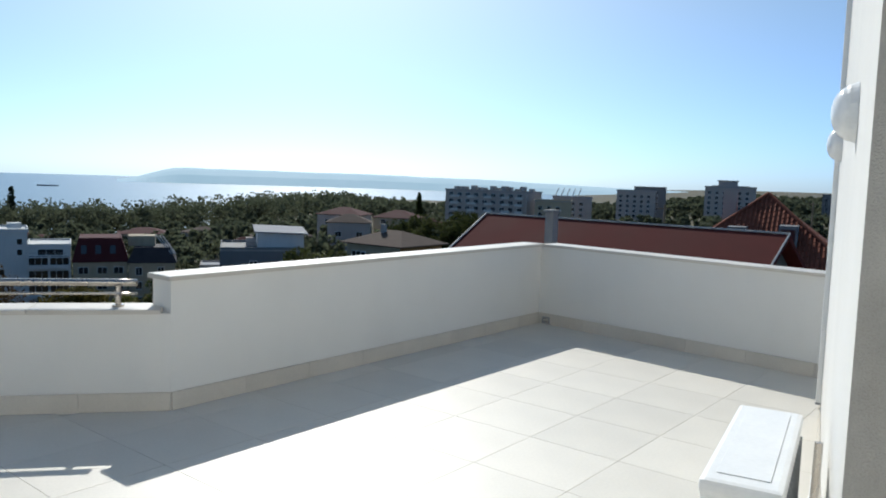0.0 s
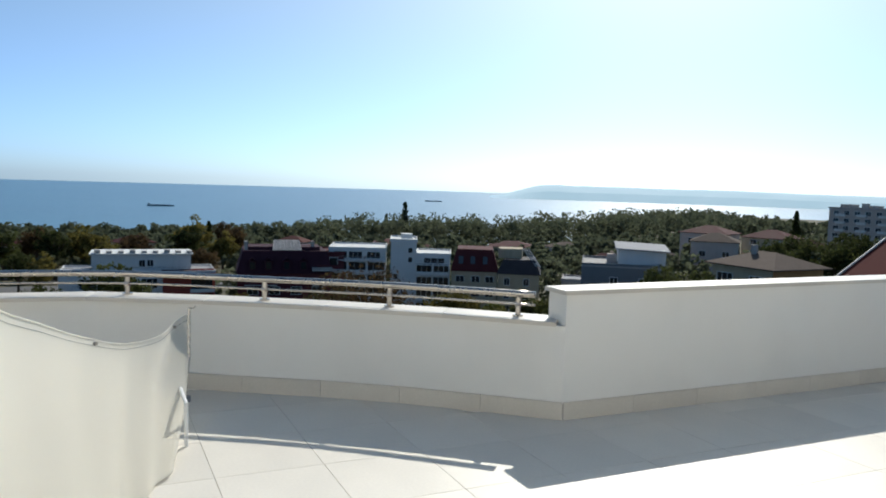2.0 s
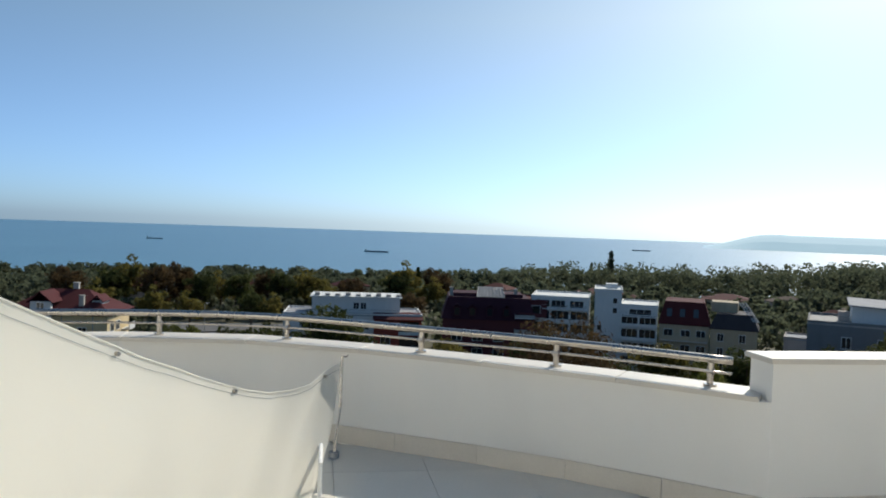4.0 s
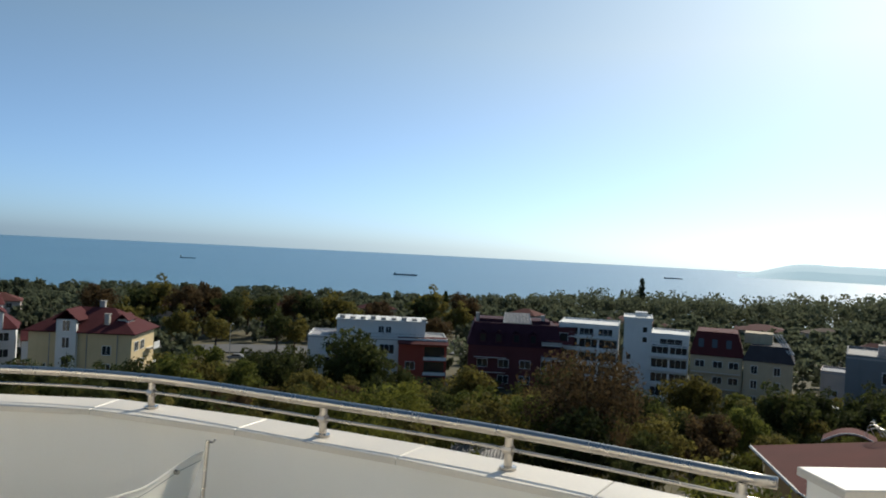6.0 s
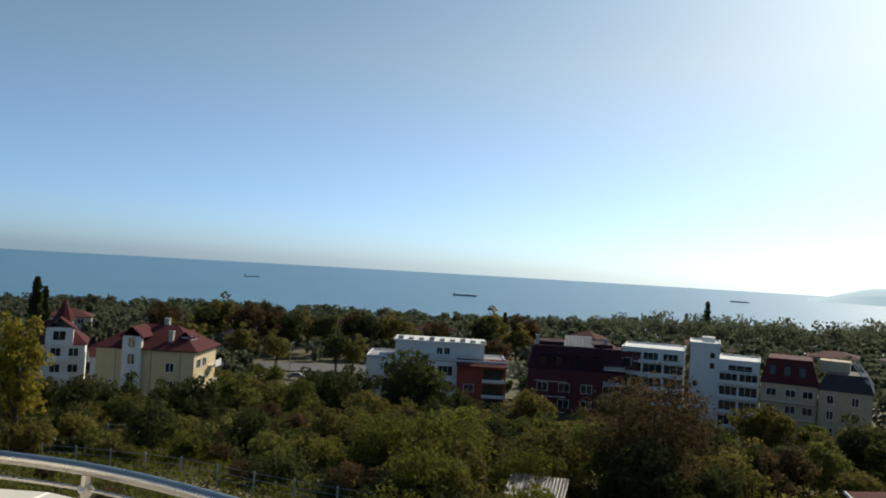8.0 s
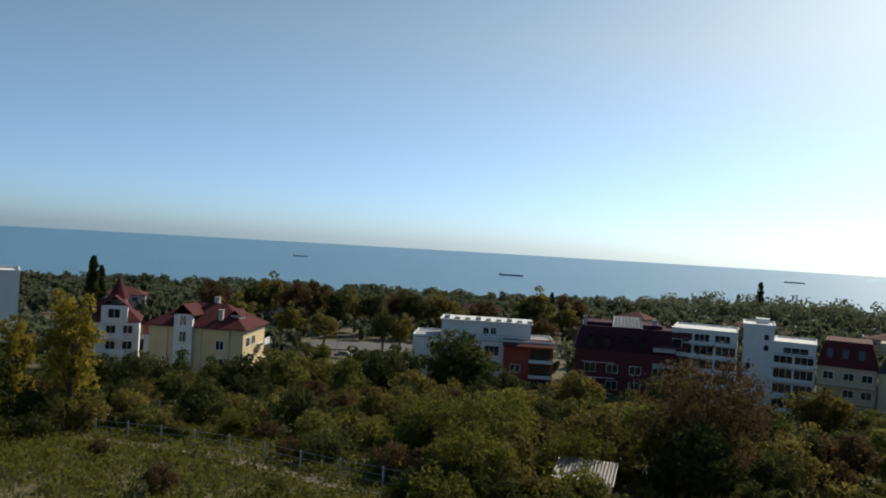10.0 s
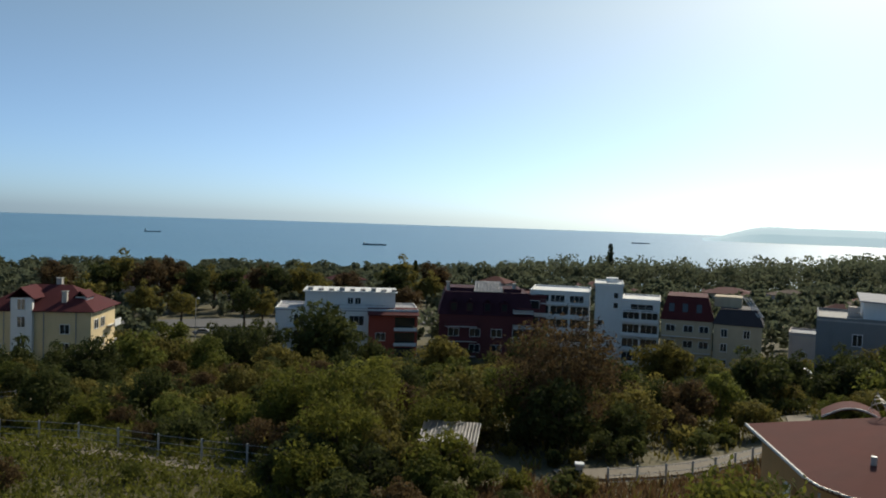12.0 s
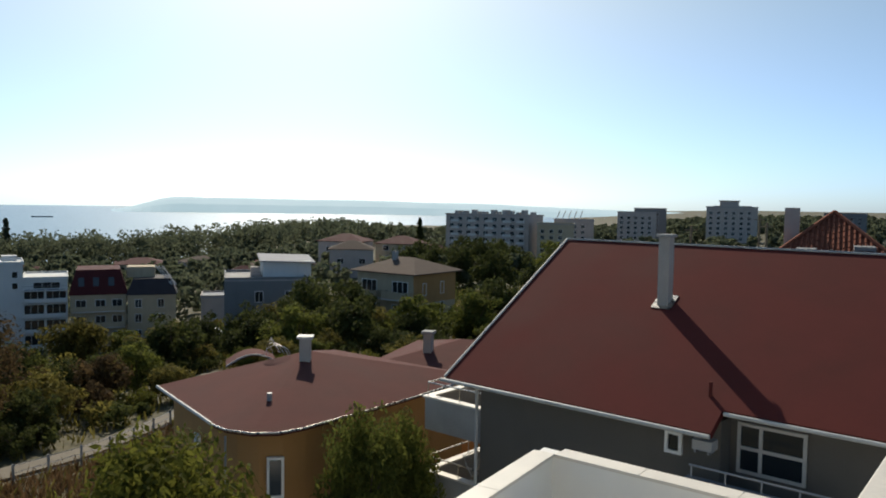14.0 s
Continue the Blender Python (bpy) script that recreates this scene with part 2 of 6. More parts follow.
def part(name, bm, mat, parent, label="", smooth=False):
    me = mesh_of(name, bm, mat) if isinstance(bm, bmesh.types.BMesh) else bm
    if smooth:
        for p in me.polygons:
            p.use_smooth = True
    ob = new(name, me)
    ob.parent = parent
    return tagged(ob, label)


def structure(name, bm, mat, label, category):
    ob = new(name, mesh_of(name, bm, mat))
    return tagged(ob, label, category, "", "structure")


def box(bm, x0, y0, z0, x1, y1, z1, bevel=0.0, m=None):
    geo = bmesh.ops.create_cube(bm, size=1.0, matrix=Matrix.Translation(((x0 + x1) / 2, (y0 + y1) / 2, (z0 + z1) / 2)) @ Matrix.Diagonal((abs(x1 - x0), abs(y1 - y0), abs(z1 - z0), 1)))
    vs = geo["verts"]
    if bevel:
        es = list({e for v in vs for e in v.link_edges})
        r = bmesh.ops.bevel(bm, geom=es, offset=bevel, segments=2, affect="EDGES", profile=0.6)
        vs = list({v for f in r["faces"] for v in f.verts} | {v for v in vs if v.is_valid})
    if m is not None:
        bmesh.ops.transform(bm, matrix=m, verts=vs)
    return bm


def boxes(*args, bevel=0.0):
    bm = bmesh.new()
    for a in args:
        box(bm, *a, bevel=bevel)
    return bm


def prism(bm, outline, z0, z1):
    """Closed upright prism over a plan outline (counter-clockwise)."""
    lo = [bm.verts.new((x, y, z0)) for x, y in outline]
    hi = [bm.verts.new((x, y, z1)) for x, y in outline]
    n = len(outline)
    for i in range(n):
        bm.faces.new((lo[i], lo[(i + 1) % n], hi[(i + 1) % n], hi[i]))
    bm.faces.new(lo[::-1])
    bm.faces.new(hi)
    return bm


def tube(bm, points, r, sides=8, closed=True):
    """A round bar along points."""
    pts = [Vector(p) for p in points]
    rings = []
    for i, p in enumerate(pts):
        d = (pts[min(i + 1, len(pts) - 1)] - pts[max(i - 1, 0)]).normalized()
        a = d.cross(Vector((0, 0, 1)) if abs(d.z) < 0.95 else Vector((1, 0, 0))).normalized()
        b = d.cross(a)
        rr = r[i] if isinstance(r, (list, tuple)) else r
        rings.append([bm.verts.new(p + (a * math.cos(t) + b * math.sin(t)) * rr) for t in [2 * math.pi * k / sides for k in range(sides)]])
    for u, v in zip(rings, rings[1:]):
        for k in range(sides):
            bm.faces.new((u[k], u[(k + 1) % sides], v[(k + 1) % sides], v[k]))
    if closed:
        bm.faces.new(rings[0][::-1])
        bm.faces.new(rings[-1])
    return bm


def solid(bm, faces_pts):
    """Faces given by their corner points, welded."""
    for pts in faces_pts:
        bm.faces.new([bm.verts.new(p) for p in pts])
    bmesh.ops.remove_doubles(bm, verts=bm.verts, dist=1e-4)
    bmesh.ops.recalc_face_normals(bm, faces=bm.faces)
    return bm


def offset_line(line, d):
    """A plan line moved d to its left (seen along it)."""
    out = []
    for i, (x, y) in enumerate(line):
        a, b = Vector(line[max(i - 1, 0)]), Vector(line[min(i + 1, len(line) - 1)])
        if 0 < i < len(line) - 1:
            d1, d2 = (Vector(line[i]) - a).normalized(), (b - Vector(line[i])).normalized()
            t = (d1 + d2).normalized()
            k = d / max(0.4, t.dot(d1))
        else:
            t, k = (b - a).normalized(), d
        out.append((x - t.y * k, y + t.x * k))
    return out


def spline(pts, n=8):
    """Catmull-Rom through plan points."""
    p = [Vector(q) for q in pts]
    p = [2 * p[0] - p[1]] + p + [2 * p[-1] - p[-2]]
    out = []
    for i in range(1, len(p) - 2):
        for k in range(n):
            t = k / n
            v = 0.5 * (2 * p[i] + (p[i + 1] - p[i - 1]) * t + (2 * p[i - 1] - 5 * p[i] + 4 * p[i + 1] - p[i + 2]) * t * t + (3 * p[i] - p[i - 1] - 3 * p[i + 1] + p[i + 2]) * t ** 3)
            out.append(tuple(v))
    out.append(tuple(p[-2]))
    return out


def smoothstep(a, b, x):
    t = min(1, max(0, (x - a) / (b - a)))
    return t * t * (3 - 2 * t)


def steps(x, table):
    """Straight-line reading of a table of (x, value)."""
    for (a, u), (b, v) in zip(table, table[1:]):
        if x <= b:
            return u + (v - u) * (x - a) / (b - a) if x > a else u
    return table[-1][1]


SEA = -46.0


def ground_z(x, y):
    r, az = math.hypot(x, y), math.degrees(math.atan2(-x, y))
    sea_side = steps(r, [(0, -13), (60, -14.3), (80, -16.4), (100, -19.6), (120, -23.2), (140, -25.6), (165, -26.8), (330, -31), (520, -40), (640, -50), (900, -60)])
    land_side = steps(r, [(0, -13), (60, -13.2), (88, -13.5), (120, -15.5), (330, -23), (800, -34), (1500, -44), (2000, -52)])
    inland = steps(r, [(0, -13), (100, -13), (430, -16), (900, -14), (5000, -14)])
    k = smoothstep(4, 26, az) if az < 100 else 1 - smoothstep(100, 140, az)
    q = smoothstep(-4, -22, az) if az < 0 else smoothstep(110, 150, az)
    z = land_side * (1 - k) + sea_side * k
    z = z * (1 - q) + inland * q
    if r < 400:
        z += 0.5 * noise.noise((x * 0.03, y * 0.03, 0)) * min(1, r / 40)
    return z


# ---- ground, sea and far shore ----
def build_ground():
    bm = bmesh.new()
    radii = [0, 8, 16, 24, 32, 40, 48, 56, 64, 72, 80, 90, 100, 110, 120, 130, 140, 150, 165, 180, 200, 225, 250, 280, 330, 380, 430, 480, 520, 560, 600, 640, 700, 800, 900, 1100, 1500, 2000, 3000, 4900]
    n = 160
    rows = []
    for r in radii:
        if r == 0:
            rows.append([bm.verts.new((0, 0, -13))])
        else:
            rows.append([bm.verts.new((r * math.cos(2 * math.pi * k / n), r * math.sin(2 * math.pi * k / n), ground_z(r * math.cos(2 * math.pi * k / n), r * math.sin(2 * math.pi * k / n)))) for k in range(n)])
    for k in range(n):
        bm.faces.new((rows[0][0], rows[1][k], rows[1][(k + 1) % n]))
    for a, b in zip(rows[1:], rows[2:]):
        for k in range(n):
            bm.faces.new((a[k], b[k], b[(k + 1) % n], a[(k + 1) % n]))
    ob = structure("ground", bm, EARTH, "dry brown sloping ground below the terrace", "ground")
    for p in ob.data.polygons:
        p.use_smooth = True
    bm = bmesh.new()
    bmesh.ops.create_circle(bm, cap_ends=True, segments=180, radius=4930, matrix=Matrix.Translation((0, 0, SEA)))
    structure("water", bm, sea_material(), "calm hazy blue sea out to the horizon", "sea")


build_ground()


def build_headland():
    """A low wooded cape across the bay, tapering to its tip."""
    bm = bmesh.new()
    rows = []
    m = 70
    for k in range(m + 1):
        s = k / m
        az = radians(24.4 - 44 * s)
        h = 54 * smoothstep(0, 0.10, s) * (1 - 0.25 * s) * (1 - smoothstep(0.45, 1.0, s) * 0.55) + 4 * smoothstep(0, 0.03, s)
        h += (4 * noise.noise((s * 9, 0, 3)) + 2 * noise.noise((s * 40, 0, 5))) * smoothstep(0, 0.06, s)
        row = []
        for d, q in ((2900, 0.0), (2960, 0.55), (3060, 0.85), (3300, 1.0), (3700, 0.8)):
            row.append(bm.verts.new((-math.sin(az) * d, math.cos(az) * d, SEA - 1 + (h + 1) * q)))
        rows.append(row)
    for a, b in zip(rows, rows[1:]):
        for i in range(4):
            bm.faces.new((a[i], b[i], b[i + 1], a[i + 1]))
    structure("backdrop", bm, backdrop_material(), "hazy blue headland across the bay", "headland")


build_headland()

# ---- terrace ----
LOW = spline([(-6.8, -0.9), (-6.5, 1.3), (-6.1, 2.6), (-5.5, 3.58), (-4.83, 4.2), (-3.86, 4.61), (-2.93, 4.96), (-1.69, 5.25)], 6)
BEND, CORNER = Vector((-1.69, 5.25)), Vector((1.13, 8.93))
RUN, SIDE = Vector((0.608, 0.794)), Vector((0.794, -0.608))
RIGHT = Vector((0.715, -0.699))
RIGHT_END = CORNER + RIGHT * 5.0
THICK = 0.22
LOW_Z, TALL_Z = 0.655, 0.875


def resample(line, step):
    pts = [Vector(p) for p in line]
    out, need = [pts[0]], step
    for a, b in zip(pts, pts[1:]):
        seg = (b - a).length
        at = 0.0
        while seg - at >= need:
            at += need
            out.append(a + (b - a) * (at / seg))
            need = step
        need -= seg - at
    if (out[-1] - pts[-1]).length > step * 0.35:
        out.append(pts[-1])
    else:
        out[-1] = pts[-1]
    return [tuple(p) for p in out]


def strip(inner, outer, z0, z1):
    return prism(bmesh.new(), [*inner, *outer[::-1]], z0, z1)


def course(name, line, step, near, far, z0, z1, mat, parent, gap=0.0015, label=""):
    """Slabs laid end to end along a plan line, from the offset near to the offset far."""
    pts = resample(line, step)
    a, b = offset_line(pts, near), offset_line(pts, far)
    for i in range(len(pts) - 1):
        u0, u1, v0, v1 = Vector(a[i]), Vector(a[i + 1]), Vector(b[i]), Vector(b[i + 1])
        d, e = (u1 - u0).normalized() * gap, (v1 - v0).normalized() * gap
        bm = prism(bmesh.new(), [tuple(u0 + d), tuple(u1 - d), tuple(v1 - e), tuple(v0 + e)], z0, z1)
        bmesh.ops.recalc_face_normals(bm, faces=bm.faces)
        es = [ed for ed in bm.edges if all(v.co.z > z1 - 1e-4 for v in ed.verts)]
        bmesh.ops.bevel(bm, geom=es, offset=0.004, segments=1, affect="EDGES")
        part(name, bm, mat, parent, label)


def parapet(name, line, top, label, cut=None):
    outer = offset_line(line, THICK)
    if cut is not None:
        outer[-1 if cut[0] else 0] = cut[1]
    ob = structure(name, strip(line, outer, -3.2, top), WHITE, label, "parapet")
    bm_face = bmesh.new()
    bm_face.from_mesh(ob.data)
    bmesh.ops.recalc_face_normals(bm_face, faces=bm_face.faces)
    bm_face.to_mesh(ob.data)
    bm_face.free()
    return ob


tall_line = [tuple(BEND), tuple(CORNER), tuple(RIGHT_END)]
tall_outer = offset_line(tall_line, THICK)
wall_low = parapet("wall_low", LOW, LOW_Z, "low curved white rendered parapet under a steel rail")
wall_tall = parapet("wall_tall", [tuple(BEND), tuple(CORNER)], TALL_Z, "tall straight white rendered parapet, in shade inside", (True, tall_outer[1]))
wall_right = parapet("wall_right", [tuple(CORNER), tuple(RIGHT_END)], TALL_Z, "grey-shaded white rendered end parapet of the terrace", (False, tall_outer[1]))
course("cap_slab", LOW[:-1] + [(-1.75, 5.235)], 0.9, -0.035, THICK + 0.03, LOW_Z, LOW_Z + 0.03, CREAM_STONE, wall_low)
course("cap_slab", [tuple(BEND - RUN * 0.03), tuple(CORNER + RUN * 0.005)], 1.25, -0.03, THICK + 0.02, TALL_Z, TALL_Z + 0.03, CREAM_STONE, wall_tall)
course("cap_slab", [tuple(CORNER + RIGHT * 0.035), tuple(RIGHT_END)], 1.25, -0.03, THICK + 0.02, TALL_Z, TALL_Z + 0.03, CREAM_STONE, wall_right)
course("skirting_tile", LOW, 0.6, -0.016, -0.001, 0.001, 0.125, CREAM_STONE, wall_low)
course("skirting_tile", [tuple(BEND), tuple(CORNER)], 0.6, -0.016, -0.001, 0.001, 0.125, CREAM_STONE, wall_tall)
course("skirting_tile", [tuple(CORNER + RIGHT * 0.018), tuple(RIGHT_END)], 0.6, -0.016, -0.001, 0.001, 0.125, CREAM_STONE, wall_right)

# floor: a slab with tiles laid on it
TILE_W = 0.6
floor_outline = [*LOW, tuple(BEND), tuple(CORNER), tuple(RIGHT_END), (5.6, -2.2), (-6.9, -2.2)]
bm = prism(bmesh.new(), floor_outline[::-1], -0.35, -0.012)
bmesh.ops.recalc_face_normals(bm, faces=bm.faces)
floor_ob = structure("floor", bm, GROUT, "pale square stone tiles on the roof terrace", "floor")


def clip(poly, p, nrm):
    out = []
    for i, a in enumerate(poly):
        b = poly[(i + 1) % len(poly)]
        da, db = (a - p).dot(nrm), (b - p).dot(nrm)
        if da <= 0:
            out.append(a)
        if da * db < 0:
            out.append(a + (b - a) * (da / (da - db)))
    return out


def lay_tiles():
    edges = [(Vector(a), Vector(b)) for a, b in zip(LOW, LOW[1:])] + [(BEND, CORNER), (CORNER, RIGHT_END)]
    whole = boxes((-TILE_W / 2 + 0.0016, -TILE_W / 2 + 0.0016, -0.011, TILE_W / 2 - 0.0016, TILE_W / 2 - 0.0016, 0))
    whole_me = mesh_of("floor_tile", whole, TILE)
    ang = math.atan2(SIDE.y, SIDE.x)
    for i in range(-16, 18):
        for j in range(-14, 16):
            c = Vector((0.35, 1.1)) + SIDE * (i * TILE_W) + Vector((-SIDE.y, SIDE.x)) * (j * TILE_W)
            if not (-6.8 < c.x < 4.8 and -1.6 < c.y):
                continue
            h = TILE_W / 2 - 0.0016
            n2 = Vector((-SIDE.y, SIDE.x))
            poly = [c + SIDE * a * h + n2 * b * h for a, b in ((-1, -1), (1, -1), (1, 1), (-1, 1))]
            near = sorted(edges, key=lambda e: (c - e[0] - (e[1] - e[0]) * min(1, max(0, (c - e[0]).dot(e[1] - e[0]) / (e[1] - e[0]).length_squared))).length)[:2]
            cutp = poly
            first = near[0]
            d = (first[1] - first[0]).normalized()
            if (c - first[0]).dot(Vector((-d.y, d.x))) > 0.3:
                continue
            use = [first]
            if first[1] == CORNER or first[0] == CORNER:
                use = edges[-2:]
            for a, b in use:
                d = (b - a).normalized()
                nrm = Vector((-d.y, d.x))
                cutp = clip(cutp, a + nrm * 0.05, nrm)
            if len(cutp) < 3:
                continue
            if len(cutp) == 4 and all((p - q).length < 1e-6 for p, q in zip(cutp, poly)):
                ob = part("floor_tile", whole_me, TILE, floor_ob)
                ob.location, ob.rotation_euler = (c.x, c.y, 0), (0, 0, ang)
            else:
                bm = prism(bmesh.new(), [tuple(p) for p in cutp], -0.011, 0)
                part("floor_tile", bm, TILE, floor_ob)


# house beside the terrace
HOUSE_D = Vector((0.42, 0.907)).normalized()
HOUSE_N = Vector((HOUSE_D.y, -HOUSE_D.x))
H_FAR = Vector((2.80, 5.66))
H_NEAR = H_FAR - HOUSE_D * 3.75


def house_walls():
    a, b = H_NEAR, H_FAR
    out = [a, a + HOUSE_N * 3.2, b + HOUSE_N * 3.2, b]
    bm = prism(bmesh.new(), [tuple(p) for p in out], 0.0, 3.3)
    bmesh.ops.recalc_face_normals(bm, faces=bm.faces)
    wall = structure("wall_house", bm, WHITE, "white rendered house wall beside the terrace", "wall")
    out = [Vector((-6.6, -1.9)), Vector((5.6, -1.9)), Vector((5.6, -1.6)), Vector((-6.6, -1.6))]
    bm = prism(bmesh.new(), [tuple(p) for p in out], 0.0, 3.3)
    bmesh.ops.recalc_face_normals(bm, faces=bm.faces)
    structure("wall_back", bm, WHITE, "white rendered house wall closing the terrace", "wall")
    # grey textured sheet on the white wall's end; its shade is in the colour
    jamb = boxes((0.0, -0.006, 0.002, 3.2, -0.001, 3.3))
    jamb = part("jamb", jamb, STUCCO, wall, "textured render toned grey for the shaded end of the wall")
    jamb.matrix_world = Matrix.Translation((H_NEAR.x, H_NEAR.y, 0)) @ Matrix.Rotation(math.atan2(HOUSE_N.y, HOUSE_N.x), 4, "Z")
    # skirting along the house wall
    course("skirting_tile", [tuple(H_FAR), tuple(H_NEAR)], 0.6, -0.014, -0.001, 0.001, 0.10, CREAM_STONE, wall)
    # shutter rail at the far corner of the wall
    rail = thing("shutter_rail", "white metal shutter rail fixed upright on the house corner", "shutter rail", Matrix.Translation((*(H_FAR - HOUSE_D * 0.09), 0)) @ Matrix.Rotation(math.atan2(HOUSE_D.y, HOUSE_D.x), 4, "Z"))
    part("guide", boxes((-0.06, 0.003, 0.14, 0.0, 0.035, 3.2), bevel=0.003), PLASTIC, rail)
    part("end_cap", boxes((-0.062, 0.003, 0.125, 0.002, 0.037, 0.139)), GREY_PLASTIC, rail)
    # door beside the jamb
    door = structure("door_1", boxes((0.42, -0.056, 0.0, 0.48, -0.008, 2.15), (0.48, -0.056, 2.09, 1.38, -0.008, 2.15), (1.38, -0.056, 0, 1.44, -0.008, 2.15), (0.48, -0.056, 0.0, 1.38, -0.008, 0.10)), GREY_PLASTIC, "dark framed glazed terrace door", "door")
    door.matrix_world = Matrix.Translation((H_NEAR.x, H_NEAR.y, 0)) @ Matrix.Rotation(math.atan2(HOUSE_N.y, HOUSE_N.x), 4, "Z")
    pane = part("pane", boxes((0.48, -0.03, 0.1, 1.38, -0.022, 2.09)), GLASS, door)
    part("handle", boxes((0.50, -0.10, 1.02, 0.53, -0.05, 1.05), (0.50, -0.10, 1.02, 0.62, -0.085, 1.05), bevel=0.004), STEEL, door)
    return wall


house = house_walls()


def wall_lamp(along):
    m = Matrix.Translation((*(H_NEAR + HOUSE_D * along), 1.9)) @ Matrix.Rotation(math.atan2(-HOUSE_N.y, -HOUSE_N.x), 4, "Z") @ Matrix.Rotation(radians(90), 4, "Y")
    ob = thing("wall_lamp", "round white bulkhead lamp on the white wall", "lamp", m, "wall lamps")
    bm = bmesh.new()
    bmesh.ops.create_cone(bm, cap_ends=True, segments=28, radius1=0.115, radius2=0.105, depth=0.03, matrix=Matrix.Translation((0, 0, 0.016)))
    part("base", bm, PLASTIC, ob)
    bm = bmesh.new()
    bmesh.ops.create_uvsphere(bm, u_segments=24, v_segments=12, radius=0.10, matrix=Matrix.Translation((0, 0, 0.03)) @ Matrix.Diagonal((1, 1, 0.62, 1)))
    bmesh.ops.delete(bm, geom=[v for v in bm.verts if v.co.z < 0.028], context="VERTS")
    part("shade", bm, OPAL, ob, "opal glass dome", True)
    bm = bmesh.new()
    bmesh.ops.create_cone(bm, cap_ends=False, segments=28, radius1=0.108, radius2=0.101, depth=0.012, matrix=Matrix.Translation((0, 0, 0.036)))
    part("ring", bm, PLASTIC, ob)


wall_lamp(1.1)
wall_lamp(3.3)


def air_conditioner():
    d = Vector((0.455, 0.89)).normalized()
    m = Matrix.Translation((1.01, 2.75, 0)) @ Matrix.Rotation(math.atan2(d.y, d.x), 4, "Z")
    ob = thing("air_conditioner", "white outdoor air conditioning unit on the terrace floor", "air conditioner", m)
    # local x along the unit, y to its left (terrace side), wall side at -y
    L, W, Z0, Z1 = 1.0, 0.26, 0.07, 0.64
    part("body", boxes((0.012, -W + 0.006, Z0, L - 0.012, -0.006, Z1), bevel=0.012), PLASTIC, ob)
    part("top_cover", boxes((0, -W, Z1 - 0.045, L, 0, Z1 + 0.012), bevel=0.02), PLASTIC, ob, "rounded white lid")
    part("top_panel", boxes((0.08, -W + 0.045, Z1 + 0.0115, L - 0.08, -0.045, Z1 + 0.016), bevel=0.003), PLASTIC, ob)
    side = part("side_panel", boxes((0.006, -W + 0.03, Z0 + 0.06, 0.012, -0.09, Z1 - 0.06), bevel=0.002), PLASTIC, ob)
    part("grip", boxes((0.002, -W + 0.07, Z1 - 0.15, 0.0065, -0.12, Z1 - 0.13)), GREY_PLASTIC, side)
    part("screw", tube(bmesh.new(), [(0.004, -0.10, Z1 - 0.052), (-0.003, -0.10, Z1 - 0.052)], 0.006, 10), GREY_PLASTIC, ob)
    bm = bmesh.new()
    for k in range(9):
        r = 0.03 + 0.024 * k
        tube(bm, [(0.36 + r * math.cos(t), 0.006, 0.36 + r * math.sin(t)) for t in [2 * math.pi * i / 28 for i in range(29)]], 0.0025, 4)
    part("fan_grille", bm, GREY_PLASTIC, ob, "round grey fan grille")
    for k in range(16):
        part("guard_bar", boxes((0.06 + k * 0.058, -W - 0.004, Z0 + 0.08, 0.064 + k * 0.058, -W + 0.004, Z1 - 0.07)), GREY_PLASTIC, ob)
    for x in (0.14, 0.80):
        part("foot", boxes((x, -W - 0.01, 0.0005, x + 0.06, 0.01, Z0), bevel=0.004), GREY_PLASTIC, ob)
    bm = bmesh.new()
    for k, z in enumerate((0.2, 0.27)):
        tube(bm, [(0.95, -W + 0.004, z), (0.98, -W - 0.04, z), (1.02, -W - 0.055, z + 0.02), (1.06, -W - 0.055, z + 0.1)], 0.012, 8)
    part("hose", bm, PLASTIC, ob, smooth=True)


air_conditioner()


def folded_parasol():
    """A dark folded parasol leaning in the corner by the jamb."""
    p = H_NEAR - HOUSE_N * 0.07 + HOUSE_D * 0.12
    ob = thing("folded_parasol", "folded dark navy cloth parasol leaning against the wall", "parasol", Matrix.Translation((p.x, p.y, 0)))
    part("pole", tube(bmesh.new(), [(0, 0, 0.002), (0.015, 0.01, 0.9)], 0.012, 8), STEEL, ob)
    bm = bmesh.new()
    rings = []
    for k, (z, r) in enumerate(((0.10, 0.035), (0.16, 0.062), (0.3, 0.055), (0.5, 0.04), (0.66, 0.026), (0.74, 0.012))):
        rings.append([bm.verts.new((0.004 + 0.012 * z + r * (1 + 0.3 * math.cos(5 * a)) * math.cos(a), r * (1 + 0.3 * math.cos(5 * a)) * math.sin(a), z)) for a in [2 * math.pi * i / 20 for i in range(20)]])
    for u, v in zip(rings, rings[1:]):
        for i in range(20):
            bm.faces.new((u[i], u[(i + 1) % 20], v[(i + 1) % 20], v[i]))
    part("canopy", bm, NAVY, ob, smooth=True)


folded_parasol()


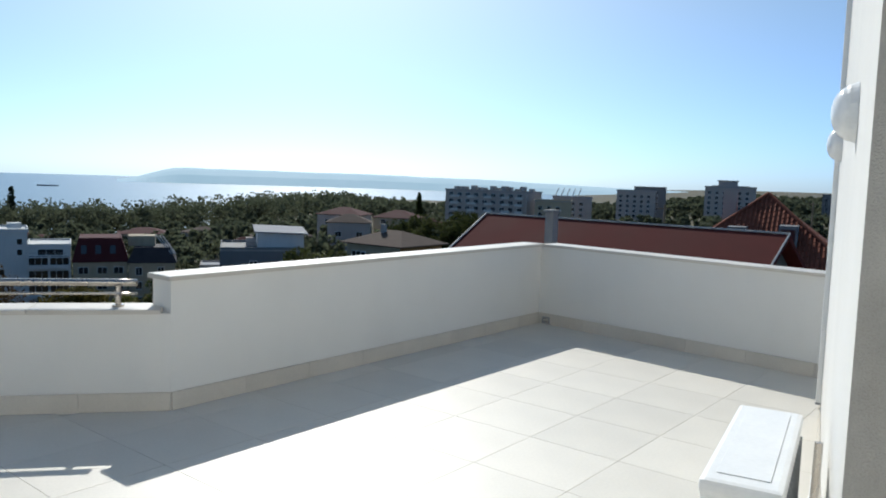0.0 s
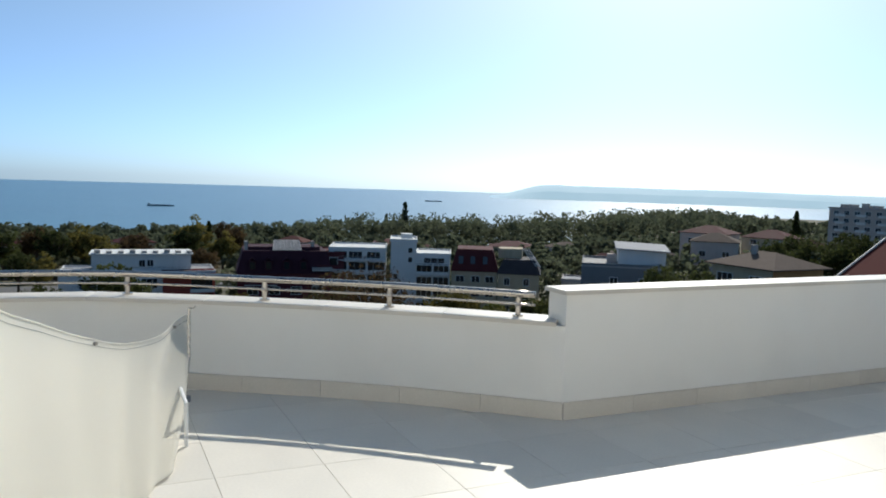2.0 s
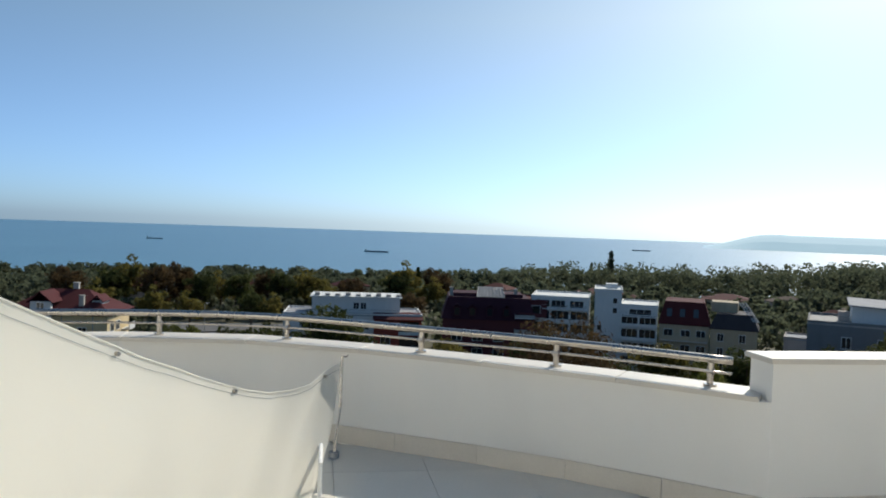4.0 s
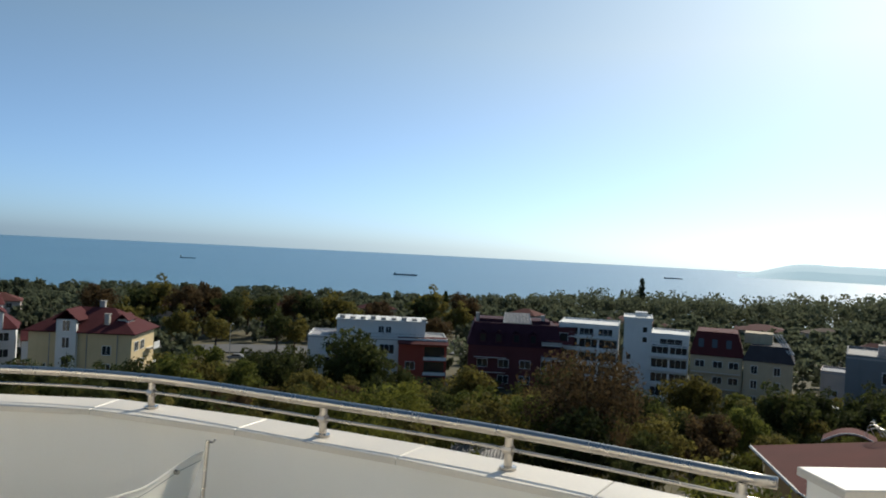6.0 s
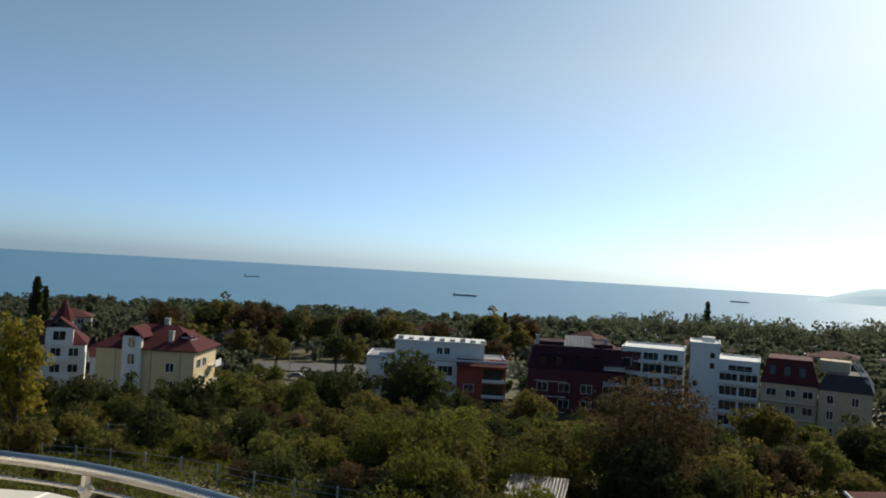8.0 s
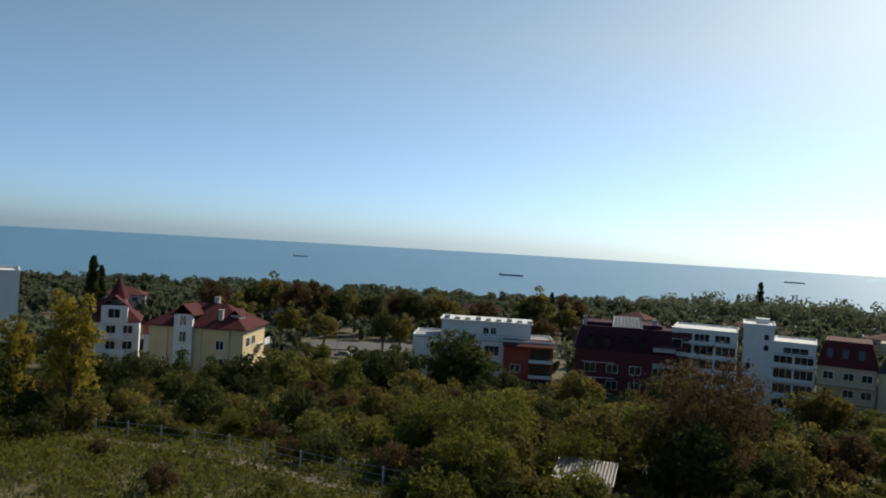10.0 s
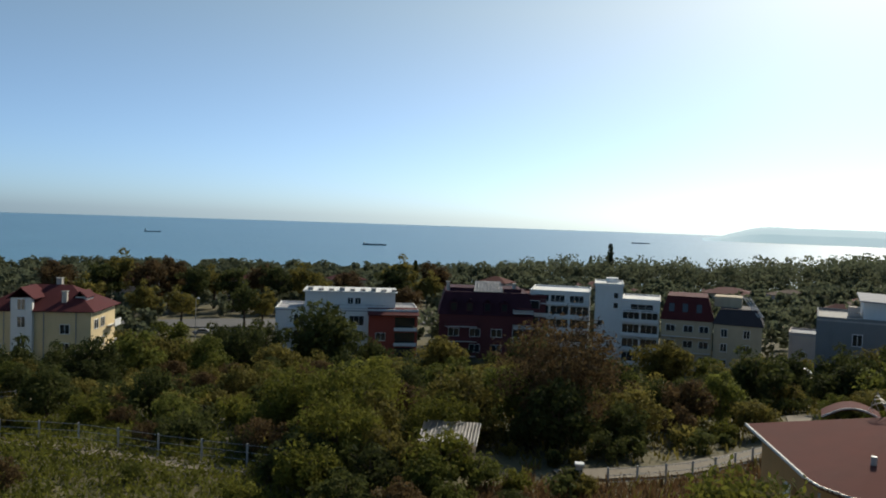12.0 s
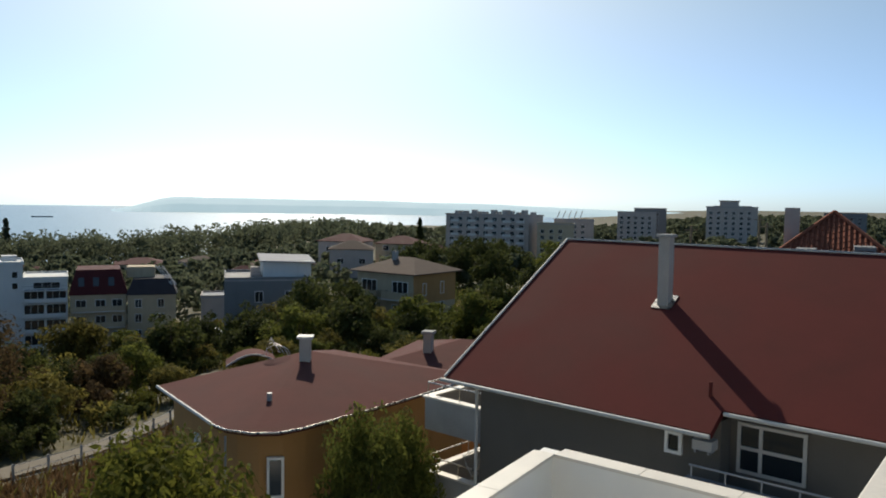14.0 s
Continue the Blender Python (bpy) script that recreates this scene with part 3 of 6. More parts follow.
def floor_drain():
    p = CORNER + RIGHT * 0.12 - Vector((0.699, 0.715)) * 0.012
    ob = thing("wall_drain", "small dark square drain outlet at the foot of the parapet", "drain", Matrix.Translation((p.x, p.y, 0.0)) @ Matrix.Rotation(math.atan2(RIGHT.y, RIGHT.x), 4, "Z"))
    part("frame", boxes((-0.05, -0.012, 0.01, -0.035, 0.004, 0.085), (0.035, -0.012, 0.01, 0.05, 0.004, 0.085), (-0.035, -0.012, 0.01, 0.035, 0.004, 0.022), (-0.035, -0.012, 0.072, 0.035, 0.004, 0.085)), GREY_PLASTIC, ob)
    # solid black plate in place of the outlet's shaded inside
    part("hole", boxes((-0.035, -0.004, 0.022, 0.035, 0.004, 0.072)), BLACK, ob)


floor_drain()


# steel rail on the low wall
def handrail():
    ob = thing("handrail", "brushed steel handrail on short posts along the low parapet", "railing")
    mid = offset_line(LOW, THICK * 0.5)
    pts = resample(mid, 0.12)
    top, z0 = 0.845, LOW_Z + 0.03
    run = [(x, y, top) for x, y in pts if x < -1.84]
    part("top_rail", tube(bmesh.new(), run, 0.024, 12), STEEL, ob, smooth=True)
    run2 = [(x, y, z0 + 0.085) for x, y in pts if x < -1.90]
    part("mid_rail", tube(bmesh.new(), run2, 0.008, 8), STEEL, ob, smooth=True)
    posts = [(-2.0, 5.29), (-2.98, 5.09), (-3.94, 4.73), (-4.92, 4.33), (-5.62, 3.66), (-6.22, 2.6), (-6.6, 1.3), (-6.85, 0.0)]
    for px, py in posts:
        q = min((Vector(p) for p in pts), key=lambda v: (v - Vector((px, py))).length)
        bm = tube(bmesh.new(), [(q.x, q.y, z0 + 0.001), (q.x, q.y, top - 0.02)], 0.019, 14)
        post = part("post", bm, STEEL, ob, smooth=False)
        part("flange", tube(bmesh.new(), [(q.x, q.y, z0 + 0.0005), (q.x, q.y, z0 + 0.012)], 0.038, 16), STEEL, post)
        d = (Vector(mid[-1]) - Vector(mid[-4])).normalized()
        part("clamp", tube(bmesh.new(), [(q.x - d.x * 0.02, q.y - d.y * 0.02, z0 + 0.085), (q.x + d.x * 0.02, q.y + d.y * 0.02, z0 + 0.085)], 0.022, 10), STEEL, post)


handrail()


TOP = [(s / 20, h) for s, h in enumerate((0.60, 0.545, 0.518, 0.51, 0.528, 0.575, 0.64, 0.71, 0.79, 0.86, 0.945, 1.03, 1.12, 1.21, 1.30, 1.39, 1.46, 1.53, 1.60, 1.66, 1.72))]


# cloth windscreen hung between a pole and the house
def windscreen():
    ob = thing("windscreen", "white cloth windscreen slung slack from a steel pole", "windscreen")
    P, N = Vector((-4.22, 4.28)), Vector((-3.3, 0.75))
    d = N - P
    nrm = Vector((-d.y, d.x)).normalized()

    B0, B1 = Vector((-3.2, 3.2)), N + Vector((1.25, 0.3))

    def top(s):
        return steps(s, TOP)

    def place(s, v):
        """A point of the cloth, v from the foot (0) to the upper edge (1)."""
        k = (1 - v) ** 1.35
        fold = 0.022 * math.sin(s * 46 + 3 * v) * (1 - s) ** 3 + 0.015 * math.sin(s * 17 + v * 5)
        p = (P + d * s) * (1 - k) + (B0 + (B1 - B0) * s) * k + nrm * fold
        return p.x, p.y, 0.02 + (top(s) - 0.02) * v

    bm = bmesh.new()
    nu, nv = 70, 34
    grid = []
    for i in range(nu + 1):
        s = i / nu
        col = []
        for j in range(nv + 1):
            v = j / nv
            col.append(bm.verts.new(place(s, v)))
        grid.append(col)
    for i in range(nu):
        for j in range(nv):
            bm.faces.new((grid[i][j], grid[i + 1][j], grid[i + 1][j + 1], grid[i][j + 1]))
    bmesh.ops.solidify(bm, geom=list(bm.faces), thickness=0.003)
    part("cloth", bm, CLOTH, ob, smooth=True)
    bm = bmesh.new()
    seam = [Vector(place(i / nu, 0.945)) + Vector((nrm.x, nrm.y, 0)) * 0.004 for i in range(nu + 1)]
    hem = [place(i / nu, 0.998) for i in range(nu + 1)]
    part("seam", tube(bm, seam, 0.0014, 5), GREY_PLASTIC, ob, "thin dark stitched seam")
    part("hem", tube(bmesh.new(), hem, 0.006, 6), CLOTH, ob)
    bm = tube(bmesh.new(), [(P.x + 0.10, P.y - 0.12, 0.03), (P.x + 0.04, P.y - 0.03, 0.3), (P.x, P.y + 0.01, 0.655)], 0.010, 10)
    pole = part("pole", bm, STEEL, ob)
    part("hook", tube(bmesh.new(), [(P.x, P.y + 0.012, 0.645), (P.x + 0.035, P.y + 0.02, 0.65), (P.x + 0.05, P.y + 0.02, 0.665)], 0.005, 6), STEEL, pole)
    part("foot", tube(bmesh.new(), [(P.x + 0.10, P.y - 0.12, 0.0), (P.x + 0.10, P.y - 0.12, 0.04)], 0.035, 12), GREY_PLASTIC, pole)
    for k, s in enumerate((0.04, 0.28, 0.5, 0.72, 0.92)):
        q = Vector(place(s, 0.965)[:2]) + nrm * 0.004
        part("eyelet", tube(bmesh.new(), [(q.x, q.y, top(s) * 0.965), (q.x + nrm.x * 0.02, q.y + nrm.y * 0.02, top(s) * 0.965)], 0.011, 10), STEEL, ob)
    # far support on the house side
    part("support_post", tube(bmesh.new(), [(N.x, N.y, 0.0), (N.x, N.y, 1.75)], 0.014, 10), STEEL, ob)


windscreen()


def drying_frame():
    ob = thing("drying_rack", "small white metal drying rack standing behind the cloth", "drying rack", Matrix.Translation((-3.42, 3.5, 0)) @ Matrix.Rotation(radians(-30), 4, "Z"))
    part("rail", tube(bmesh.new(), [(0, 0, 0), (0.0, 0.0, 0.26), (-0.35, 0.05, 0.26), (-0.35, 0.05, 0.0)], 0.012, 8), PLASTIC, ob)
    part("crossbar", tube(bmesh.new(), [(0, 0, 0.14), (-0.35, 0.05, 0.14)], 0.009, 8), PLASTIC, ob)


drying_frame()


# ---- buildings ----
_win = {}


def window_mesh(w, h, depth=0.08):
    key = (round(w, 2), round(h, 2))
    if key not in _win:
        f = 0.07
        k = 1 if w <= 1.0 else 2 if w < 2.4 else 3
        xs = [-w / 2, -w / 2 + f]
        for i in range(1, k):
            xs += [-w / 2 + w * i / k - 0.03, -w / 2 + w * i / k + 0.03]
        xs += [w / 2 - f, w / 2]
        zs = [0, f, h - f, h]
        bm = bmesh.new()
        vs = [[bm.verts.new((x, 0.0, z)) for z in zs] for x in xs]
        for i in range(len(xs) - 1):
            for j in range(3):
                if not (j == 1 and i % 2 == 1):
                    bm.faces.new((vs[i][j], vs[i + 1][j], vs[i + 1][j + 1], vs[i][j + 1]))
        r = bmesh.ops.extrude_face_region(bm, geom=list(bm.faces))
        bmesh.ops.translate(bm, verts=[v for v in r["geom"] if isinstance(v, bmesh.types.BMVert)], vec=(0, -depth, 0))
        bmesh.ops.recalc_face_normals(bm, faces=bm.faces)
        _win[key] = (mesh_of("window", bm, PLASTIC), mesh_of("pane", boxes((-w / 2 + f, -0.03, f, w / 2 - f, -0.005, h - f)), GLASS))
    return _win[key]


def add_window(ob, face, x, z, w, h, size):
    fr, pn = window_mesh(w, h)
    W, D = size
    o = part("window", fr, None, ob)
    if face == "front":
        o.location = (x, -0.004, z)
    elif face == "right":
        o.location, o.rotation_euler = (W / 2 + 0.004, x, z), (0, 0, radians(90))
    else:
        o.location, o.rotation_euler = (-W / 2 - 0.004, x, z), (0, 0, radians(-90))
    part("pane", pn, None, o)
    return o


def add_balcony(ob, x, z, w, mat, deep=1.2, high=0.95, rail=False):
    """A slab with a solid or railed front, on the front wall."""
    b = part("balcony", boxes((x - w / 2, -deep, z - 0.15, x + w / 2, -0.003, z)), FAR_WHITE, ob)
    if rail:
        bm = tube(bmesh.new(), [(x - w / 2 + 0.03, -0.01, z + high), (x - w / 2 + 0.03, -deep + 0.04, z + high), (x + w / 2 - 0.03, -deep + 0.04, z + high), (x + w / 2 - 0.03, -0.01, z + high)], 0.03, 6)
        k = max(2, int(w / 0.5))
        for i in range(k + 1):
            xx = x - w / 2 + 0.03 + (w - 0.06) * i / k
            tube(bm, [(xx, -deep + 0.04, z), (xx, -deep + 0.04, z + high)], 0.015, 4)
        part("rail", bm, GREY_PLASTIC, b)
    else:
        part("balustrade", boxes((x - w / 2, -deep - 0.002, z + 0.002, x + w / 2, -deep + 0.10, z + high), (x - w / 2, -deep + 0.10, z + 0.002, x - w / 2 + 0.1, -0.004, z + high), (x + w / 2 - 0.1, -deep + 0.10, z + 0.002, x + w / 2, -0.004, z + high)), mat, b)
    return b


def slab_roof(bm, faces, _=None, th=0.15):
    """Roof planes welded along their shared edges and thickened into one shell."""
    made = [bm.faces.new([bm.verts.new(p) for p in f]) for f in faces]
    bmesh.ops.remove_doubles(bm, verts=bm.verts, dist=1e-4)
    for f in bm.faces:
        f.normal_update()
        if f.normal.z < 0:
            f.normal_flip()
    bmesh.ops.solidify(bm, geom=list(bm.faces), thickness=th)
    bmesh.ops.recalc_face_normals(bm, faces=bm.faces)
    return bm


def hip_faces(w, d, z, rise, o, ridge=None):
    """Roof planes over a box -w/2..w/2, 0..d with overhang o; the ridge runs along x and is that long (0: a pyramid)."""
    x0, x1, y0, y1 = -w / 2 - o, w / 2 + o, -o, d + o
    r = max(0.0, (w + 2 * o) - (d + 2 * o)) if ridge is None else ridge
    a, b = (-r / 2, d / 2, z + rise), (r / 2, d / 2, z + rise)
    if r < 0.01:
        return [[(x0, y0, z), (x1, y0, z), a], [(x1, y0, z), (x1, y1, z), a], [(x1, y1, z), (x0, y1, z), a], [(x0, y1, z), (x0, y0, z), a]]
    return [[(x0, y0, z), (x1, y0, z), b, a], [(x1, y0, z), (x1, y1, z), b], [(x1, y1, z), (x0, y1, z), a, b], [(x0, y1, z), (x0, y0, z), a]]


def building(name, label, x, y, yaw, w, d, z0, h, wall, roof="flat", roof_mat=None, rise=2.5, over=0.4, windows=(), balconies=(), chimneys=(), category="building", ridge=None, base=3.0):
    """x, y: the middle of the front wall; yaw: degrees; windows: (face, along, z, w, h)."""
    ob = thing(name, label, category, pose(x, y, z0, 0, 0, yaw))
    part("wall", boxes((-w / 2, 0, -base, w / 2, d, h)), wall, ob)
    if roof == "flat":
        r = part("roof", boxes((-w / 2 - over, -over, h + 0.002, w / 2 + over, d + over, h + 0.22)), roof_mat or ROOF_FELT, ob)
        part("parapet", boxes((-w / 2 - over + 0.02, -over + 0.02, h + 0.222, w / 2 + over - 0.02, -over + 0.2, h + 0.55), (-w / 2 - over + 0.02, d + over - 0.2, h + 0.222, w / 2 + over - 0.02, d + over - 0.02, h + 0.55), (-w / 2 - over + 0.02, -over + 0.2, h + 0.222, -w / 2 - over + 0.2, d + over - 0.2, h + 0.55), (w / 2 + over - 0.2, -over + 0.2, h + 0.222, w / 2 + over - 0.02, d + over - 0.2, h + 0.55)), wall, r)
    elif roof == "gable":
        a, b = (-w / 2 - over, d / 2, h + rise), (w / 2 + over, d / 2, h + rise)
        k = rise / (d / 2)
        lo = h - k * over
        part("roof", slab_roof(bmesh.new(), [[(-w / 2 - over, -over, lo), (w / 2 + over, -over, lo), b, a], [(w / 2 + over, d + over, lo), (-w / 2 - over, d + over, lo), a, b]], None), roof_mat, ob)
        for s in (-1, 1):
            p = [(s * w / 2, 0.0, h), (s * w / 2, d, h), (s * w / 2, d / 2, h + rise - 0.16)]
            q = [(s * (w / 2 - 0.2), yy, zz) for _, yy, zz in p]
            part("gable", solid(bmesh.new(), [p, q, [p[0], p[1], q[1], q[0]], [p[1], p[2], q[2], q[1]], [p[2], p[0], q[0], q[2]]]), wall, ob)
    elif roof == "hip":
        part("roof", slab_roof(bmesh.new(), hip_faces(w, d, h + 0.1, rise, over, ridge), None), roof_mat, ob)
    elif roof == "mansard":
        i = 1.0
        lo, hi = h + 0.01, h + rise
        c = [(-w / 2 - 0.3, -0.3), (w / 2 + 0.3, -0.3), (w / 2 + 0.3, d + 0.3), (-w / 2 - 0.3, d + 0.3)]
        t = [(-w / 2 + i, i), (w / 2 - i, i), (w / 2 - i, d - i), (-w / 2 + i, d - i)]
        fs = [[(*c[k], lo), (*c[(k + 1) % 4], lo), (*t[(k + 1) % 4], hi), (*t[k], hi)] for k in range(4)]
        bm = solid(bmesh.new(), fs + [[(*p, hi) for p in t], [(*p, lo) for p in c[::-1]]])
        part("roof", bm, roof_mat, ob)
    for f, along, z, ww, hh in windows:
        add_window(ob, f, along, z, ww, hh, (w, d))
    for b in balconies:
        add_balcony(ob, *b)
    for cx, cy, cz, cw, ch in chimneys:
        c = part("chimney", boxes((cx - cw / 2, cy - cw / 2, cz, cx + cw / 2, cy + cw / 2, cz + ch)), CHIMNEY, ob)
        part("cap", boxes((cx - cw / 2 - 0.08, cy - cw / 2 - 0.08, cz + ch + 0.002, cx + cw / 2 + 0.08, cy + cw / 2 + 0.08, cz + ch + 0.12)), CONCRETE, c)
    return ob


def rows_of(face, xs, zs, w, h):
    return [(face, x, z, w, h) for z in zs for x in xs]


def yellow_house():
    w, d, h = 15.5, 11, 11.0
    ob = building("apartment_house", "yellow rendered house with steep dark red hipped roofs", -123.4, 45.7, 49.1, w, d, -25.1, h, YELLOW, "hip", MAROON, 3.4, 0.7,
                  windows=rows_of("right", (2.2, 5.0), (2.2, 5.2, 8.2), 1.8, 1.5) + rows_of("front", (4.0,), (4.8, 7.6), 1.4, 1.5) + rows_of("front", (-5.2,), (2.5, 5.5), 0.5, 0.6),
                  chimneys=((3.4, 1.6, 11.2, 0.7, 2.6), (1.0, 6.0, 14.0, 0.8, 1.4)), category="house", ridge=6)
    part("bay", boxes((-3.4, -0.7, -3, -0.4, -0.002, 13.0)), FAR_WHITE, ob, "white rendered stair bay")
    bm = slab_roof(bmesh.new(), [[(-3.9, -1.1, 12.9), (-1.9, -1.1, 14.6), (-1.9, 4.5, 14.6), (-3.9, 4.5, 12.9)], [(-1.9, -1.1, 14.6), (0.1, -1.1, 12.9), (0.1, 4.5, 12.9), (-1.9, 4.5, 14.6)]], None)
    part("roof", bm, MAROON, ob)
    for z in (2.2, 5.6, 8.6, 11.2):
        o = add_window(ob, "front", -1.9, z, 1.2, 1.7, (w, d))
        o.location.y = -0.705
    dm = part("dormer", boxes((4.6, 2.4, 11.4, 6.2, 5.5, 13.0)), FAR_WHITE, ob)
    part("roof", slab_roof(bmesh.new(), [[(4.3, 2.0, 12.9), (5.4, 2.0, 13.9), (5.4, 6, 13.9), (4.3, 6, 12.9)], [(5.4, 2.0, 13.9), (6.5, 2.0, 12.9), (6.5, 6, 12.9), (5.4, 6, 13.9)]], None), MAROON, dm)
    for x in (-4.6, 1.0, 5.6):
        part("drainpipe", tube(bmesh.new(), [(x, -0.06, 0), (x, -0.06, 11)], 0.06, 6), GREY_PLASTIC, ob)
    for z in (2.0, 5.0, 8.0):
        part("balcony", boxes((w / 2 + 0.003, 7.0, z - 0.15, w / 2 + 1.3, 10.0, z), (w / 2 + 1.2, 7.0, z, w / 2 + 1.3, 10, z + 0.95)), FAR_WHITE, ob)


yellow_house()
building("lime_block", "white apartment block with a lime green edge strip", -110.7, 14.2, 82.8, 9, 10, -20, 14.6, FAR_WHITE, "flat", FAR_WHITE, 0, 0.05, windows=rows_of("front", (-2.5, 1.5), (2, 5, 8, 11), 1.4, 1.4))


def turret_house():
    w, d, h = 11, 10, 9.2
    ob = building("turret_house", "white villa with red roofs, arched gable and a pointed turret", -156, 40, 72.6, w, d, -26.2, h, FAR_WHITE, "hip", MAROON, 4.0, 0.5,
                  windows=rows_of("front", (-3, 0.6, 3.6), (1.0, 4.0, 7.0), 1.8, 1.6), balconies=((-0.6, 3.2, 7.5, FAR_WHITE), (-0.6, 6.2, 7.5, FAR_WHITE)), category="house", ridge=3)
    g = part("gable", boxes((-1.2, -0.5, 9.0, 3.4, 3.0, 12.4)), FAR_WHITE, ob)
    part("roof", slab_roof(bmesh.new(), [[(-1.6, -0.8, 12.2), (1.1, -0.8, 14.2), (1.1, 4, 14.2), (-1.6, 4, 12.2)], [(1.1, -0.8, 14.2), (3.8, -0.8, 12.2), (3.8, 4, 12.2), (1.1, 4, 14.2)]], None), MAROON, g)
    o = add_window(ob, "front", 1.1, 10.0, 2.2, 1.8, (w, d))
    o.location.y = -0.505
    bm = bmesh.new()
    bmesh.ops.create_cone(bm, cap_ends=True, segments=10, radius1=2.1, radius2=0.05, depth=4.2, matrix=Matrix.Translation((1.4, 5, 15.4)))
    part("turret_roof", bm, MAROON, ob, "pointed red turret roof")
    bm = bmesh.new()
    bmesh.ops.create_cone(bm, cap_ends=True, segments=10, radius1=1.7, radius2=1.7, depth=5, matrix=Matrix.Translation((1.4, 5, 11)))
    part("turret", bm, FAR_WHITE, ob)
    building("annexe", "white garden wing with a low gable beside the villa", -151.5, 48.9, 72.4, 6.5, 6, -26.2, 7.5, FAR_WHITE, "gable", MAROON, 1.4, 0.3, category="house")
    building("garage", "low building with a dark red tiled roof among trees", -135.3, 43.9, 70.3, 8, 6, -26.2, 4.2, PINKISH, "hip", MAROON, 1.6, 0.5, category="garage")


turret_house()


def front_blocks():
    """The row of apartment blocks facing the gardens."""
    az = 43
    # white and red block with a penthouse
    w, d, h = 28, 12, 9.6
    ob = building("apartment_block", "white and brick-red apartment block with a white penthouse", -119.2, 101.8, 49.4, w, d, -27, h, FAR_WHITE, "flat", None, 0, 0.1,
                  windows=rows_of("front", (-9, -5.5, -1.8, 1.8), (0.8, 3.8, 6.8), 3.0, 2.0) + rows_of("front", (6.2,), (1.0, 4.0), 2.2, 1.6))
    part("red_bay", boxes((4.2, -0.9, -3, 13.9, -0.003, 9.2)), BRICK_RED, ob, "brick red projecting bay")
    for z in (1.0, 4.0):
        o = add_window(ob, "front", 6.6, z, 2.0, 1.6, (w, d))
        o.location.y = -0.905
    for z in (0.3, 3.3, 6.3):
        b = part("balcony", boxes((9.2, -2.1, z - 0.16, 13.7, -0.905, z), (9.2, -2.1, z, 13.7, -2.0, z + 0.5)), FAR_WHITE, ob)
        # flat dark glass laid on the bay stands for the shaded balcony recess
        part("recess", boxes((9.4, -0.93, z + 0.1, 13.4, -0.906, z + 2.4)), GLASS, b)
    part("red_roof", slab_roof(bmesh.new(), [[(4.0, -2.3, 9.3), (14.2, -2.3, 9.3), (14.2, 2.5, 10.3), (4.0, 2.5, 10.3)]], None), MAROON, ob)
    for x in (-9, -3):
        add_balcony(ob, x, 3.6, 5.2, GREY_RENDER, rail=True)
        add_balcony(ob, x, 6.6, 5.2, GREY_RENDER, rail=True)
    ph = part("penthouse", boxes((-8.5, 2.0, h + 0.4, 9.5, d - 1, h + 3.6), (-8.9, 1.6, h + 3.6, 9.9, d - 0.6, h + 3.8)), FAR_WHITE, ob)
    bm = bmesh.new()
    for k in range(9):
        box(bm, -8 + k * 2.1, 2.5, h + 3.8, -7 + k * 2.1, 4.5, h + 4.2 + 0.25 * (k % 3 == 0))
    part("vent", bm, CONCRETE, ph)
    for x in (0.5, 2.0):
        o = add_window(ob, "front", x, h + 1.2, 1.2, 1.4, (w, d))
        o.location.y = 1.99
    bm = tube(bmesh.new(), [(-13.9, -0.02, h + 1.3), (13.9, -0.02, h + 1.3)], 0.04, 6)
    part("rail", bm, STEEL, ob)

    # wine-red mansard block with solar panels
    w, d, h = 19, 13, 8.6
    ob = building("mansard_block", "wine-red apartment block with a dark mansard roof and solar panels", -101.2, 123.1, az - 3 + 3.1, w, d, -26.3, h, WINE, "mansard", PLUM_ROOF, 4.6,
                  windows=rows_of("front", (-6.5, -2.2, 2.2, 6.5), (1.0, 4.2), 2.2, 1.7) + rows_of("right", (3, 8), (1.0, 4.2), 1.6, 1.6), category="building")
    for z in (3.4, 6.4, 9.4):
        add_balcony(ob, 7.4, z, 4.0, CONCRETE, 1.3, 0.6)
    for x in (-6.6, -3.4, 0.2, 3.6):
        dm = part("dormer", boxes((x - 0.75, -0.55, h + 0.7, x + 0.75, 2.6, h + 2.7)), PLUM_ROOF, ob)
        part("roof", slab_roof(bmesh.new(), [[(x - 0.95, -0.8, h + 2.6), (x, -0.8, h + 3.3), (x, 2.8, h + 3.3), (x - 0.95, 2.8, h + 2.6)], [(x, -0.8, h + 3.3), (x + 0.95, -0.8, h + 2.6), (x + 0.95, 2.8, h + 2.6), (x, 2.8, h + 3.3)]], None, 0.1), PLUM_ROOF, dm)
        part("pane", boxes((x - 0.5, -0.59, h + 1.0, x + 0.5, -0.552, h + 2.4)), GLASS, dm)
    part("attic", boxes((-7.4, 2.4, h + 4.602, 7.2, 9.5, h + 5.3)), PLUM_ROOF, ob)
    for x in (-8.2, 5.4):
        c = part("chimney", boxes((x, 3.0, h + 3.6, x + 0.7, 3.7, h + 6.3)), CHIMNEY, ob)
        part("cap", boxes((x - 0.08, 2.92, h + 6.302, x + 0.78, 3.78, h + 6.42)), CONCRETE, c)
    for z in (0.4, 3.4, 6.4):
        add_balcony(ob, -5.0, z, 6.5, WINE, 1.2, 0.8)
    bm = slab_roof(bmesh.new(), [[(-2.6, 1.2, h + 4.7), (3.4, 1.2, h + 4.7), (3.0, 4.4, h + 6.6), (-2.2, 4.4, h + 6.6)]], None, 0.1)
    sp = part("solar_panel", bm, TIN, ob, "tilted pale solar panels")
